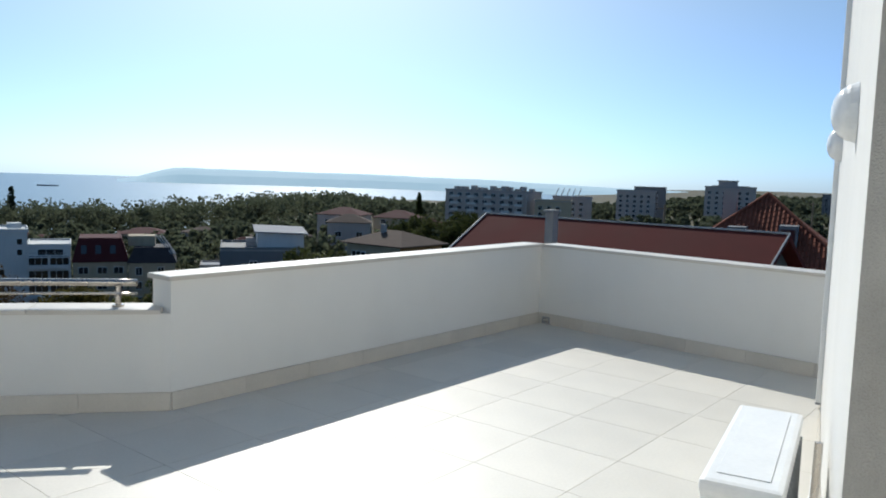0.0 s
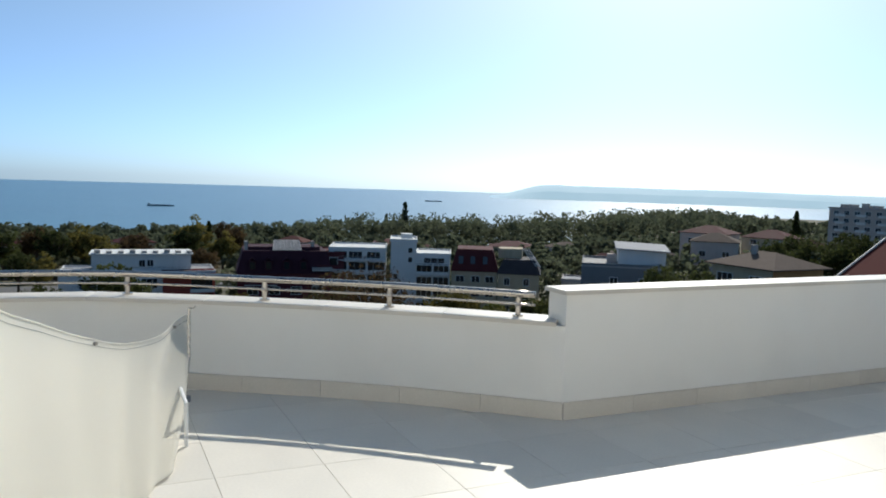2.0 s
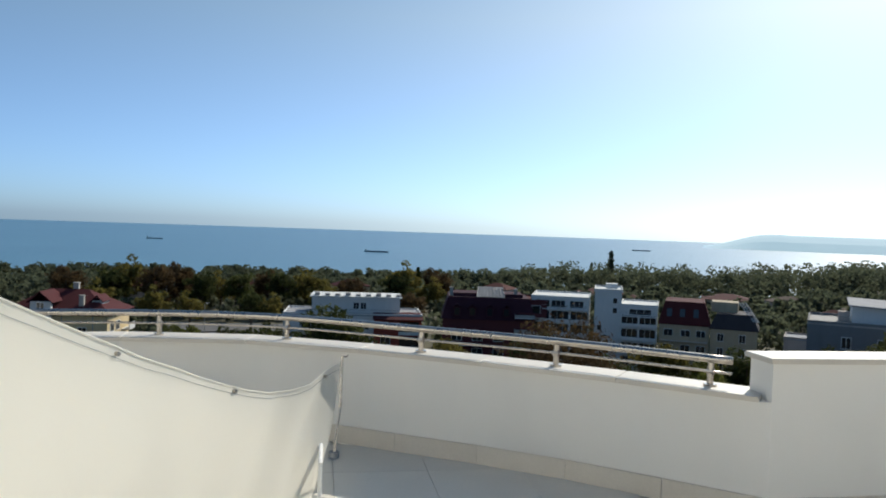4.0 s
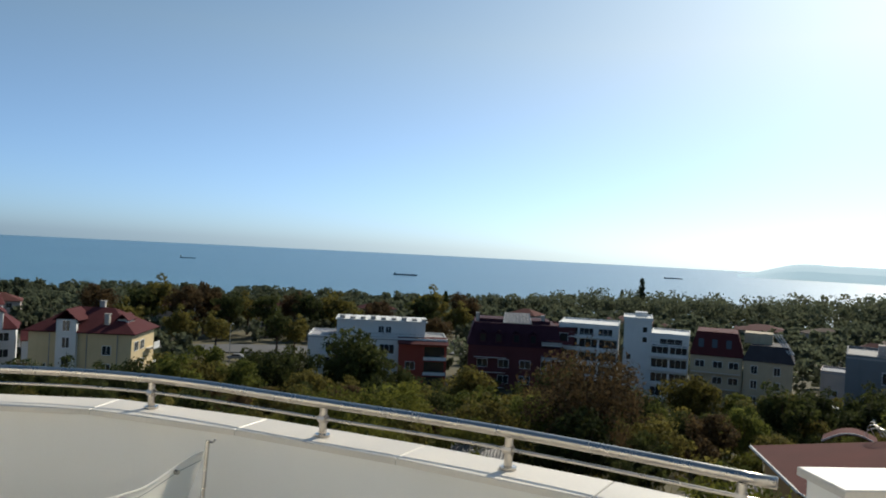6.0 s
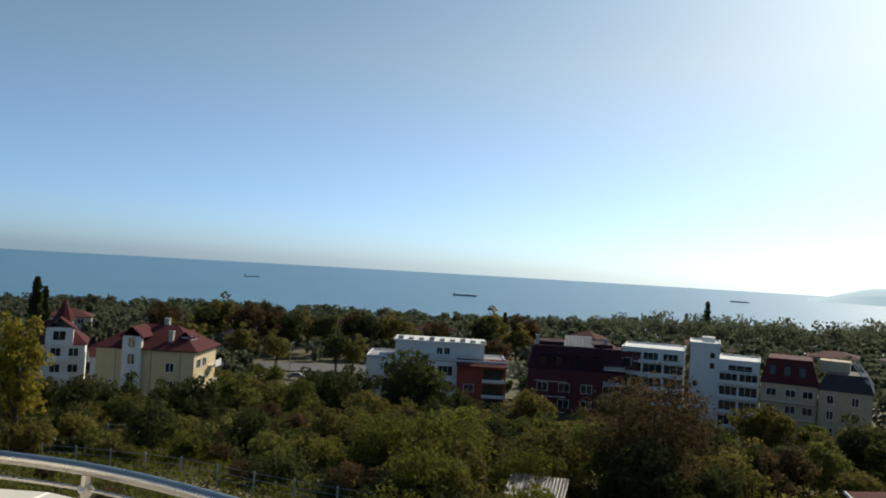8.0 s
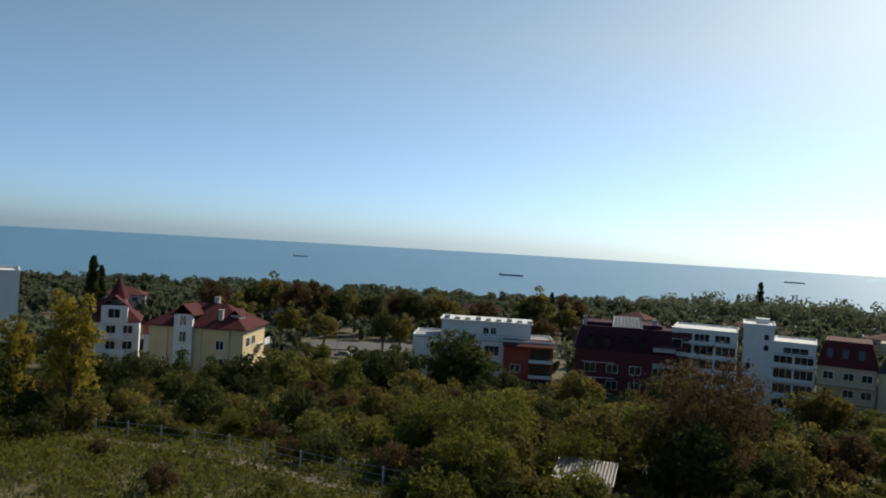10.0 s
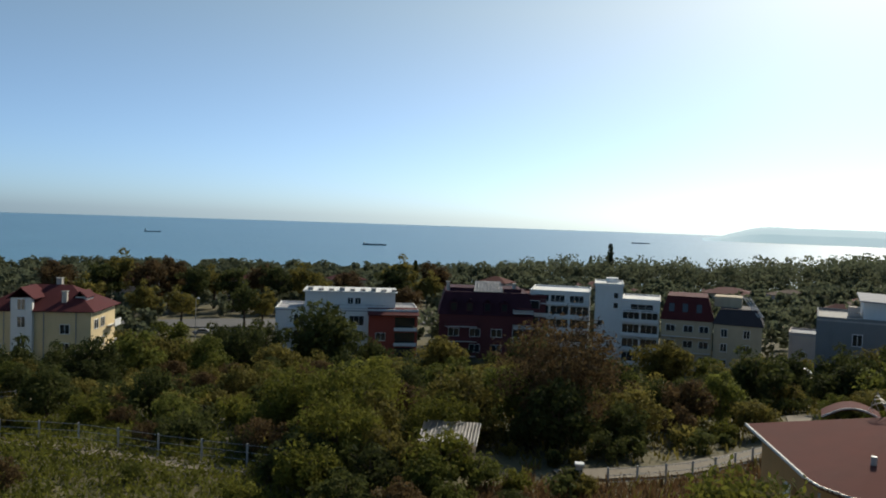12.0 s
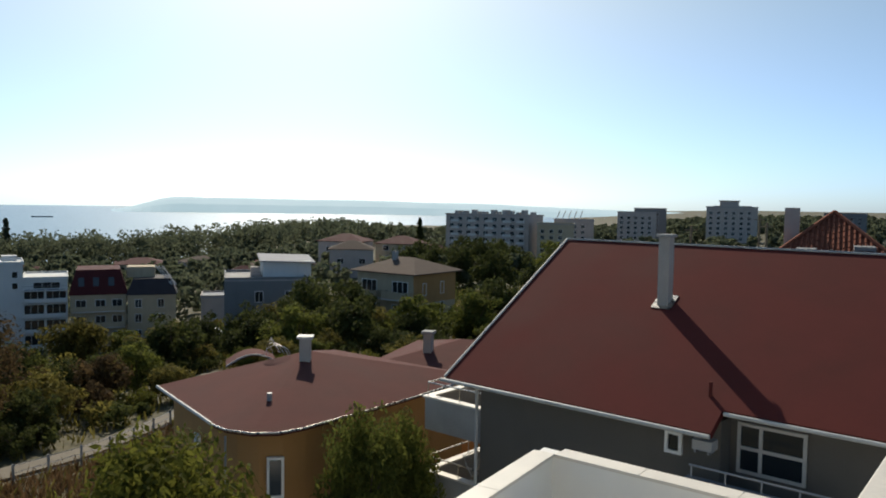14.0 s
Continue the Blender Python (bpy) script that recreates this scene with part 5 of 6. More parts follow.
# ---- the yellow-walled house with the brown roof ----
def brown_house():
    ob = thing("brown_roof_house", "ochre house under a low brown shingle roof with bright gutters", "house", pose(-2.4, 4.4, -0.3, 0, 0, 3.0) @ pose(2.1, -4.9, 0))
    eave = [(-10.2, 29.2), (-7.4, 25.1), (-6.9, 24.6), (-6.2, 24.3), (-5.5, 24.35), (-4.9, 24.8), (-2.4, 27.6), (0.2, 31.0), (-5.2, 35.4)]
    apex, ze, za = (-5.6, 30.3), -4.2, -3.25
    n = len(eave)
    bm = slab_roof(bmesh.new(), [[(*eave[i], ze), (*eave[(i + 1) % n], ze), (*apex, za)] for i in range(n)], None, 0.12)
    part("roof", bm, BROWN_SHINGLE, ob)
    c = Vector((-5.2, 29.8))
    inner = [tuple(c + (Vector(p) - c) * 0.90) for p in eave]
    bm = prism(bmesh.new(), inner, -15, ze - 0.1)
    bmesh.ops.recalc_face_normals(bm, faces=bm.faces)
    part("wall", bm, OCHRE, ob)
    g = [(*p, ze - 0.03) for p in eave[:8]]
    part("gutter", tube(bmesh.new(), g[1:], 0.032, 6), STEEL, ob, "bright dented metal gutter")
    part("fascia", tube(bmesh.new(), g[:2], 0.05, 6), GUTTER, ob)
    for (x, y, z, w, h, k) in ((-8.22, 26.8, -5.4, 0.34, 0.4, 0), (-5.65, 24.80, -6.1, 0.45, 1.1, 2), (-3.6, 26.95, -5.1, 0.4, 0.4, 1)):
        fr, pn = window_mesh(w, h)
        o = part("window", fr, None, ob)
        o.location = (x, y, z)
        o.rotation_euler = (0, 0, radians((-55, 48, 6)[k]))
        part("pane", pn, None, o)
    part("downpipe", tube(bmesh.new(), [(-7.0, 24.95, -4.5), (-7.0, 24.95, -14)], 0.03, 6), GREY_PLASTIC, ob)
    ch = part("chimney", boxes((-5.72, 29.3, -4.2, -5.38, 29.64, -2.68)), CHIMNEY, ob, "pale rendered chimney")
    part("cap", boxes((-5.8, 29.22, -2.678, -5.3, 29.72, -2.6)), GUTTER, ch)
    part("vent_pipe", tube(bmesh.new(), [(-6.1, 26.3, -4.1), (-6.1, 26.3, -3.68)], 0.075, 8), GREY_PLASTIC, ob)
    # arched dormer with a bright edge behind the roof crest
    pts = [(-8.35 + 1.6 * i / 12, 30.5 + 0.4 * i / 12, -3.86 + 0.012 * i + 0.30 * math.sin(math.pi * i / 12)) for i in range(13)]
    bm = slab_roof(bmesh.new(), [[a, b, (b[0] - 0.4, b[1] + 1.6, b[2] - 0.1), (a[0] - 0.4, a[1] + 1.6, a[2] - 0.1)] for a, b in zip(pts, pts[1:])], None, 0.05)
    dm = part("arched_dormer", bm, BROWN_SHINGLE, ob)
    part("trim", tube(bmesh.new(), pts, 0.028, 6), GUTTER, dm, "white arched trim")
    bm = bmesh.new()
    for k in range(4):
        tube(bm, [(-6.55 + 0.42 * math.cos(t + 0.5 * k) * (1 - 0.1 * k), 30.0 + 0.15 * k, -3.36 + (0.34 + 0.06 * k) * math.sin(t)) for t in [math.pi * i / 10 for i in range(11)]], 0.015, 5)
    part("cable_coil", bm, STEEL, ob, "loops of bright cable on the roof")
    ob2 = building("rear_house", "low brown-roofed house with a pale chimney behind", -2.4, 35.8, -17.9, 7, 6, -13.2, 7.5, OCHRE, "hip", BROWN_SHINGLE, 0.9, 0.5, chimneys=((-1.6, 1.5, 7.8, 0.36, 1.1),), category="house")


brown_house()


def tile_house():
    w, d, h = 11.0, 12.0, 9.7
    ob = thing("tiled_house", "house with a steep orange-red clay tile hipped roof", "house", pose(16.9, 43.6, -13.2, 0, 0, -26))
    part("wall", boxes((-w / 2 + 0.5, 0.5, -2, w / 2 - 0.5, d, h)), BEIGE, ob)
    fs = hip_faces(w, d, h, 4.7, 0.3, 0.02)
    part("roof", slab_roof(bmesh.new(), fs, None, 0.15), CLAY, ob)
    bm = bmesh.new()
    # courses of half-round tiles down the two faces in view
    for face in (fs[0], fs[3]):
        p0, p1, top = Vector(face[0]), Vector(face[1]), Vector(face[2])
        if face is fs[0]:
            top = (Vector(face[2]) + Vector(face[3])) / 2
        n = 44
        nr = (p1 - p0).cross(top - p0).normalized()
        if nr.z < 0:
            nr = -nr
        for i in range(1, n):
            s = i / n
            base = p0 + (p1 - p0) * s
            reach = 1 - abs(2 * s - 1)
            mid = (p0 + p1) / 2
            end = base + (top - mid) * reach
            m = max(1, int(reach * 16))
            for j in range(m):
                a, b = base + (end - base) * (j / m), base + (end - base) * ((j + 0.94) / m)
                tube(bm, [a + nr * 0.05, b + nr * 0.02], 0.085, 5)
    tiles = part("roof_tile", bm, CLAY, ob, "rows of weathered clay tiles")
    tagged(tiles, kind="stuff")
    for p in (0, 1):
        a = Vector(fs[0][p])
        part("hip_ridge", tube(bmesh.new(), [a + Vector((0, 0, 0.08)), Vector(fs[0][2]) + Vector((0, 0, 0.1))], 0.12, 6), CLAY, ob)
    for x, z in ((-1.3, 1.7), (1.5, 1.9)):
        dm = part("dormer", boxes((x - 0.5, 1.6, h + 1.2, x + 0.5, 4.2, h + z + 1.1)), GREY_RENDER, ob)
        part("pane", boxes((x - 0.38, 1.57, h + 1.5, x + 0.38, 1.597, h + z + 0.9)), GLASS, dm)
    part("chimney", boxes((-2.6, 5.5, h + 2.2, -1.8, 6.3, h + 5.0)), CHIMNEY, ob)


tile_house()


def shed():
    ob = thing("garden_shed", "small garden shed with a pale corrugated roof", "shed", pose(-34.8, 39.2, ground_z(-35, 40) - 0.2, 0, 0, 35.5))
    part("wall", boxes((-1.3, 0.2, -1, 1.9, 2.7, 2.0)), WOOD, ob)
    bm = bmesh.new()
    n = 52
    a, b = [], []
    for i in range(n + 1):
        x = -1.6 + 3.8 * i / n
        dz = 0.035 * math.cos(i * math.pi / 1.5)
        a.append(bm.verts.new((x, -0.2, 1.95 + dz)))
        b.append(bm.verts.new((x, 3.1, 2.55 + dz)))
    for i in range(n):
        bm.faces.new((a[i], a[i + 1], b[i + 1], b[i]))
    bmesh.ops.solidify(bm, geom=list(bm.faces), thickness=0.02)
    part("roof", bm, TIN, ob, "corrugated grey roof sheets")


shed()


def ribbon(name, line, width, mat, label, category, lift=0.06):
    bm = bmesh.new()
    pts = resample(spline(line, 8), 2.0)
    a, b = offset_line(pts, width / 2), offset_line(pts, -width / 2)
    va = [bm.verts.new((x, y, ground_z(x, y) + lift)) for x, y in a]
    vb = [bm.verts.new((x, y, ground_z(x, y) + lift)) for x, y in b]
    lo = [bm.verts.new((v.co.x, v.co.y, v.co.z - 0.3)) for v in va]
    lb = [bm.verts.new((v.co.x, v.co.y, v.co.z - 0.3)) for v in vb]
    for i in range(len(va) - 1):
        bm.faces.new((va[i], vb[i], vb[i + 1], va[i + 1]))
        bm.faces.new((va[i], va[i + 1], lo[i + 1], lo[i]))
        bm.faces.new((vb[i + 1], vb[i], lb[i], lb[i + 1]))
    bmesh.ops.recalc_face_normals(bm, faces=bm.faces)
    return structure(name, bm, mat, label, category)


PATH_LINE = [(-29.1, 43.7), (-28.1, 45), (-26.7, 47.1), (-24.8, 50.2), (-22.9, 57.2), (-22.3, 67), (-26.8, 80.4)]
ROAD_LINE = [(-253.9, 26.7), (-211.6, 68.4), (-189.2, 95.8), (-177.8, 117.1), (-161, 150.9), (-135.7, 189.5)]
COURT_LINE = [(-82, 119.7), (-70.2, 127.5), (-55.9, 132.5), (-42.3, 138), (-34.9, 151.8)]
TRACK_LINE = [(-66.7, 16.8), (-61.2, 20.2), (-54.8, 23.7), (-49.0, 26.4), (-41.9, 30.2)]
ribbon("path_1", PATH_LINE, 2.1, SHADE_TONED_PATH, "pale dusty lane between the gardens", "lane", 0.15)
ribbon("road", ROAD_LINE, 17, ASPHALT, "grey asphalt street behind the trees", "road", 0.3)
ribbon("pavement", COURT_LINE, 7, SHADE_TONED_PATH, "pale paved yard in front of the white block", "yard", 0.3)
ribbon("path_2", [(-89.3, 11.7), (-82.2, 19.3), (-77, 28.9)], 9, SHADE_TONED_PATH, "pale open yard at the garden's edge", "yard", 0.3)


ribbon("path_3", TRACK_LINE, 1.5, SHADE_TONED_PATH, "worn soil track beside the garden fence", "track", 0.08)


def fence(line, step, label, high=1.3):
    ob = thing("wire_fence", label, "fence")
    pts = [Vector(p) for p in resample(spline(line, 6), step)]
    tops = []
    for p in pts:
        z = ground_z(p.x, p.y)
        part("post", boxes((p.x - 0.05, p.y - 0.05, z - 0.1, p.x + 0.05, p.y + 0.05, z + high)), CONCRETE, ob)
        tops.append((p.x, p.y, z))
    for k in (0.4, 0.8, 1.2):
        part("wire", tube(bmesh.new(), [(x, y, z + k * high / 1.3) for x, y, z in tops], 0.018, 4), STEEL, ob)


fence([(-25.7, 43.9), (-22.7, 49.7), (-21.2, 56.5), (-20.5, 63.3)], 2.0, "wire fence on concrete posts along the dusty lane")
fence([(x + 0.9, y + 1.6) for x, y in TRACK_LINE], 3.2, "low garden fence of thin posts and wire", 1.5)
fence([(-85.8, 15.9), (-82.3, 20.3), (-78.9, 28.7)], 2.2, "fence on a low wall at the garden edge", 1.4)

for gx, gy in ((-26.8, 42.5),):
    z = ground_z(gx, gy)
    post = thing("gate_post", "concrete gate post with a flat cap by the lane", "gate post", pose(gx, gy, z, 0, 0, 35), "gate posts")
    part("shaft", boxes((-0.2, -0.2, -0.2, 0.2, 0.2, 1.5), bevel=0.02), CONCRETE, post)
    part("cap", boxes((-0.27, -0.27, 1.502, 0.27, 0.27, 1.6), bevel=0.02), FAR_WHITE, post)


def pole_at(x, y, h, lamp=False):
    z = ground_z(x, y)
    if lamp:
        ob = thing("street_lamp", "thin grey street lamp on a tall mast", "street lamp", pose(x, y, z), "street lamps")
        part("mast", tube(bmesh.new(), [(0, 0, -0.2), (0, 0, h), (0.5, 0.2, h + 0.3)], 0.09, 6), CONCRETE, ob)
        part("head", boxes((0.4, 0.05, h + 0.25, 1.1, 0.35, h + 0.38), bevel=0.03), PLASTIC, ob)
    else:
        ob = thing("utility_pole", "dark wooden utility pole among the trees", "utility pole", pose(x, y, z), "utility poles")
        part("mast", tube(bmesh.new(), [(0, 0, -0.2), (0, 0, h)], 0.13, 6), WOOD, ob)
        if h > 10:
            part("crossarm", boxes((-0.7, -0.06, h - 0.5, 0.7, 0.06, h - 0.38)), WOOD, ob)


for x, y, h in ((-32.2, 49.3, 3.4), (40.4, 112.8, 13.6), (54, 118.5, 13.4), (24.5, 92, 12.5), (31.8, 88.9, 12.8)):
    pole_at(x, y, h)
for x, y in ((-174, 72), (-160.3, 91.9), (-192, 48), (-145.4, 112.2)):
    pole_at(x, y, 9, True)


# ---- cars on the street ----
def car(mat, label):
    ob = thing("car", label, "car", None, "parked cars")
    bm = bmesh.new()
    prof = [(-2.1, 0.35), (-2.1, 0.8), (-1.2, 0.95), (-0.6, 1.42), (0.9, 1.45), (1.6, 1.0), (2.1, 0.9), (2.15, 0.35)]
    lo = [bm.verts.new((x, -0.85, z)) for x, z in prof]
    hi = [bm.verts.new((x, 0.85, z)) for x, z in prof]
    bm.faces.new(lo)
    bm.faces.new(hi[::-1])
    for i in range(len(prof)):
        j = (i + 1) % len(prof)
        bm.faces.new((lo[i], hi[i], hi[j], lo[j]))
    bmesh.ops.recalc_face_normals(bm, faces=bm.faces)
    bmesh.ops.bevel(bm, geom=list(bm.edges), offset=0.07, segments=1, affect="EDGES")
    part("body", bm, mat, ob)
    part("side_glass", boxes((-0.75, -0.865, 0.98, 1.2, -0.852, 1.33)), GLASS, ob)
    part("side_glass", boxes((-0.75, 0.852, 0.98, 1.2, 0.865, 1.33)), GLASS, ob)
    for x in (-1.35, 1.3):
        for y in (-0.78, 0.62):
            part("wheel", tube(bmesh.new(), [(x, y, 0.32), (x, y + 0.18, 0.32)], 0.32, 14), BLACK, ob)
    return ob


for k, (x, y, yaw, mat, lab) in enumerate(((-176.2, 76.3, 40, FAR_WHITE, "white hatchback parked on the street"), (-163.4, 95.4, 45, GREY_RENDER, "grey hatchback parked on the street"), (-187.4, 68.7, 38, GREY_PLASTIC, "dark hatchback parked on the street"), (-51, 134.7, 10, FAR_WHITE, "white hatchback parked in the paved yard"), (-45.2, 137.9, 15, GREY_PLASTIC, "dark hatchback parked in the paved yard"))):
    c = car(mat, lab)
    c.matrix_world = pose(x, y, ground_z(x, y) + 0.32, 0, 0, yaw)


# ---- ships ----
def ship(x, y, length, yaw, loaded, label):
    ob = thing("cargo_ship", label, "ship", pose(x, y, SEA, 0, 0, yaw))
    length *= 0.82
    h = length * 0.05
    w = length * 0.07
    bm = bmesh.new()
    lo = [(-0.5, -0.4), (0.42, -0.4), (0.47, 0), (0.42, 0.4), (-0.5, 0.4)]
    hi = [(-0.5, -0.5), (0.43, -0.5), (0.5, 0), (0.43, 0.5), (-0.5, 0.5)]
    a = [bm.verts.new((p * length, q * w, -1)) for p, q in lo]
    b = [bm.verts.new((p * length, q * w, h * (1.25 if p > 0.45 else 1))) for p, q in hi]
    for i in range(5):
        bm.faces.new((a[i], a[(i + 1) % 5], b[(i + 1) % 5], b[i]))
    bm.faces.new(b)
    bmesh.ops.recalc_face_normals(bm, faces=bm.faces)
    part("hull", bm, SHIP_HAZE_GREY, ob)
    part("bridge", boxes((-0.47 * length, -w * 0.4, h, -0.38 * length, w * 0.4, h + length * loaded), (-0.45 * length, -w * 0.3, h + length * loaded, -0.41 * length, w * 0.3, h + length * loaded * 1.5)), FAR_WHITE, ob)
    part("hatches", boxes((-0.34 * length, -w * 0.35, h, 0.36 * length, w * 0.35, h + length * 0.012)), GREY_RENDER, ob)
    part("mast", tube(bmesh.new(), [(0.1 * length, 0, h), (0.1 * length, 0, h + length * 0.07)], length * 0.004, 5), GREY_RENDER, ob)


ship(-945.4, 847, 49, 46, 0.05, "long low dark cargo ship at anchor")
ship(-1526.1, 749.5, 40, 60, 0.12, "small ship with a pale bridge out at sea")
ship(-966.1, 1770.4, 56, 26, 0.03, "distant faint cargo ship near the horizon")


# ---- trees and bushes ----
def leaf_cloud(name, mat, seed, radius, height, clumps, per, leaf, low=0.0, squash=1.0, cone=0.0):
    """Leaves as small bent blades gathered in clumps inside an uneven crown."""
    g = np.random.RandomState(seed)
    c = g.normal(size=(clumps, 3))
    c /= np.linalg.norm(c, axis=1)[:, None]
    rad = 0.45 + 0.55 * g.rand(clumps) ** 0.5
    c *= rad[:, None]
    lump = 1 + 0.28 * g.normal(size=clumps)[:, None]
    c = c * np.clip(lump, 0.6, 1.25)
    if cone > 0.4:
        zz = g.uniform(-1, 1, clumps)
        a = g.uniform(0, 2 * math.pi, clumps)
        q = np.sqrt(np.clip(1 - np.abs(zz) ** 2.2, 0.02, 1)) * g.uniform(0.3, 1, clumps)
        c = np.stack([np.cos(a) * q, np.sin(a) * q, zz], 1)
    taper = 1 - cone * (c[:, 2:3] * 0.5 + 0.5)
    c[:, :2] *= taper
    c = c * np.array([radius, radius * squash, height / 2]) * 0.82 + np.array([0, 0, low + height / 2])
    size = (0.20 + 0.16 * g.rand(clumps)) * radius * np.clip(taper[:, 0], 0.45, 1)
    idx = np.repeat(np.arange(clumps), per)
    n = len(idx)
    o = g.normal(size=(n, 3))
    o /= np.linalg.norm(o, axis=1)[:, None]
    pos = c[idx] + o * (size[idx] * (0.55 + 0.5 * g.rand(n)))[:, None] * np.array([1, 1, 0.8])
    up = o + 0.9 * g.normal(size=(n, 3)) + np.array([0, 0, 0.5])
    up /= np.linalg.norm(up, axis=1)[:, None]
    t = np.cross(up, g.normal(size=(n, 3)))
    t /= np.linalg.norm(t, axis=1)[:, None] + 1e-9
    b = np.cross(up, t)
    L = (leaf * (0.6 + 0.8 * g.rand(n)))[:, None]
    v = np.stack([pos - t * L, pos + b * L * 0.42 + up * L * 0.1, pos + t * L, pos - b * L * 0.42 + up * L * 0.1], 1).reshape(-1, 3)
    return blades(name, v, mat)


def blades(name, v, mat):
    me = bpy.data.meshes.new(name)
    n = len(v) // 4
    me.vertices.add(4 * n)
    me.vertices.foreach_set("co", v.astype(np.float32).ravel())
    me.loops.add(4 * n)
    me.loops.foreach_set("vertex_index", np.arange(4 * n, dtype=np.int32))
    me.polygons.add(n)
    me.polygons.foreach_set("loop_start", np.arange(0, 4 * n, 4, dtype=np.int32))
    me.update(calc_edges=True)
    me.materials.append(mat)
    return me


def trunk_mesh(height, crown_low, radius, seed, spread):
    rnd = random.Random(seed)
    bm = tube(bmesh.new(), [(0, 0, -0.4), (0.03, 0.02, crown_low * 0.6), (0.1 * spread * 0.3, 0.05, crown_low + 0.2), (0.05, -0.1, height * 0.8)], [radius * 1.3, radius, radius * 0.8, radius * 0.2], 7)
    for k in range(6):
        a = 2 * math.pi * k / 6 + rnd.random()
        z0 = crown_low * 0.8 + (height - crown_low) * 0.35 * rnd.random()
        e = Vector((math.cos(a) * spread * 0.6, math.sin(a) * spread * 0.6, z0 + (height - z0) * (0.35 + 0.4 * rnd.random())))
        s = Vector((0.03, 0.02, z0))
        tube(bm, [s, s.lerp(e, 0.5) + Vector((0, 0, 0.25)), e], [radius * 0.5, radius * 0.32, radius * 0.1], 5)
    return mesh_of("trunk", bm, BARK)


def tree_kind(name, label, category, leaves, seed, radius, height, low, clumps, per, leaf, squash=1.0, cone=0.0):
    ob = thing(name, label, category, pose(0, -60 - seed, -40))
    part("trunk", trunk_mesh(low + height, max(0.3, low), 0.05 + 0.022 * (low + height), seed, radius), None, ob)
    part("crown", leaf_cloud("crown", LEAVES[leaves], seed, radius, height, clumps, per, leaf, low, squash, cone), None, ob)
    return ob


kinds = {
    "broad": [tree_kind("tree", "broad leafy green tree in the gardens below", "tree", c, 10 + i, 2.7, 4.8, 0.35, 54, 60, 0.19) for i, c in enumerate(("green", "dark", "olive", "brown", "dark", "olive"))],
    "bush": [tree_kind("bush", "rounded wild bush in the overgrown garden", "bush", c, 30 + i, 1.9, 2.5, 0.15, 34, 56, 0.14) for i, c in enumerate(("olive", "green", "dark", "bright", "brown"))],
    "street": [tree_kind("street_tree", "round-crowned street tree on a bare trunk", "tree", c, 50 + i, 3.4, 6.2, 2.6, 46, 48, 0.30) for i, c in enumerate(("dark", "olive", "brown"))],
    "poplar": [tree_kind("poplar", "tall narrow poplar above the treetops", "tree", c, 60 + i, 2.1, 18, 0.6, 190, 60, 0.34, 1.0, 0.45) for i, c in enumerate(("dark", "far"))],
    "yellow": [tree_kind("autumn_tree", "tall yellow-green autumn tree", "tree", "yellow", 70, 2.9, 10.5, 1.5, 74, 64, 0.20, 1.0, 0.35)],
    "big_brown": [tree_kind("walnut_tree", "large dark reddish-brown leafed tree", "tree", "brown", 75, 5.0, 7.6, 0.9, 110, 80, 0.17)],
    "bright": [tree_kind("bright_tree", "bushy bright green young tree", "tree", "bright", 80 + i, 2.7, 4.2, 0.5, 66, 80, 0.13) for i in range(2)],
    "near": [tree_kind("sumac_tree", "bushy green tree with long leaves rising beside the house", "tree", c, 85 + i, 2.3, 3.4, 6.2, 110, 100, 0.10) for i, c in enumerate(("bright", "green"))],
}
rnd = random.Random(5)


def plant(kind, x, y, scale=1.0, pick=None, sink=0.0, slim=1.0):
    src = kinds[kind][pick if pick is not None else rnd.randrange(len(kinds[kind]))]
    s = scale
    m = pose(x, y, ground_z(x, y) - sink, 0, 0, rnd.uniform(0, 360)) @ Matrix.Diagonal((s * slim, s * slim, s * (rnd.uniform(0.9, 1.1) if slim == 1 else 1), 1))
    ob = copy_thing(src, m)
    ob.matrix_world = m
    return ob


# the trees that stand out
plant("big_brown", -35.3, 53.2, 1.0)
plant("yellow", -71.5, 17.6, 1.0)
plant("yellow", -77.1, 14, 0.8)
for x, y, s in ((-42.3, 38.1, 1.15), (-45.5, 42.3, 1.2), (-39.7, 34.8, 1.0), (-47.9, 37.4, 1.05), (-38.2, 42.6, 0.95)):
    plant("bright", x, y, s)
plant("broad", -96.0, 77.2, 2.2, 1)
plant("broad", -94.9, 76.9, 1.3, 1)
plant("broad", -56.2, 111.7, 1.7, 2)
plant("broad", -51.1, 115.1, 1.15, 0)
plant("near", -8.2, 19.4, 1.06, 0, 0, 0.82)
plant("near", -10.2, 19.7, 0.9, 0, 0, 0.8)
plant("near", -4.6, 23.4, 0.98, 1, 0, 0.5)
plant("near", -3.6, 24.7, 0.92, 1, 0, 0.5)
for x, y, s in ((-31.5, 34.7, 0.9), (-28.6, 33.6, 0.7), (-34.6, 33, 1.0), (-37.6, 33.9, 1.1), (-30, 30.9, 0.8), (-26.5, 35.8, 0.55), (-33, 29.9, 0.9), (-28.7, 38.8, 0.6), (-24.2, 32.8, 0.5), (-39.7, 31.4, 1.2), (-36.7, 29.9, 1.1), (-25.8, 41.4, 0.5), (-21.9, 37.8, 0.45)):
    plant("bush", x, y, s)
for x, y, s in ((-80.6, 88.9, 1.5), (-69.8, 97, 1.6), (-90.9, 83.6, 1.4), (-43, 71.4, 1.3), (-61.4, 85.8, 1.3), (-33, 85.9, 1.4), (-108.2, 67.8, 1.5), (-112.9, 56.1, 1.6)):
    plant("broad", x, y, s, rnd.choice((1, 2, 4, 0)))
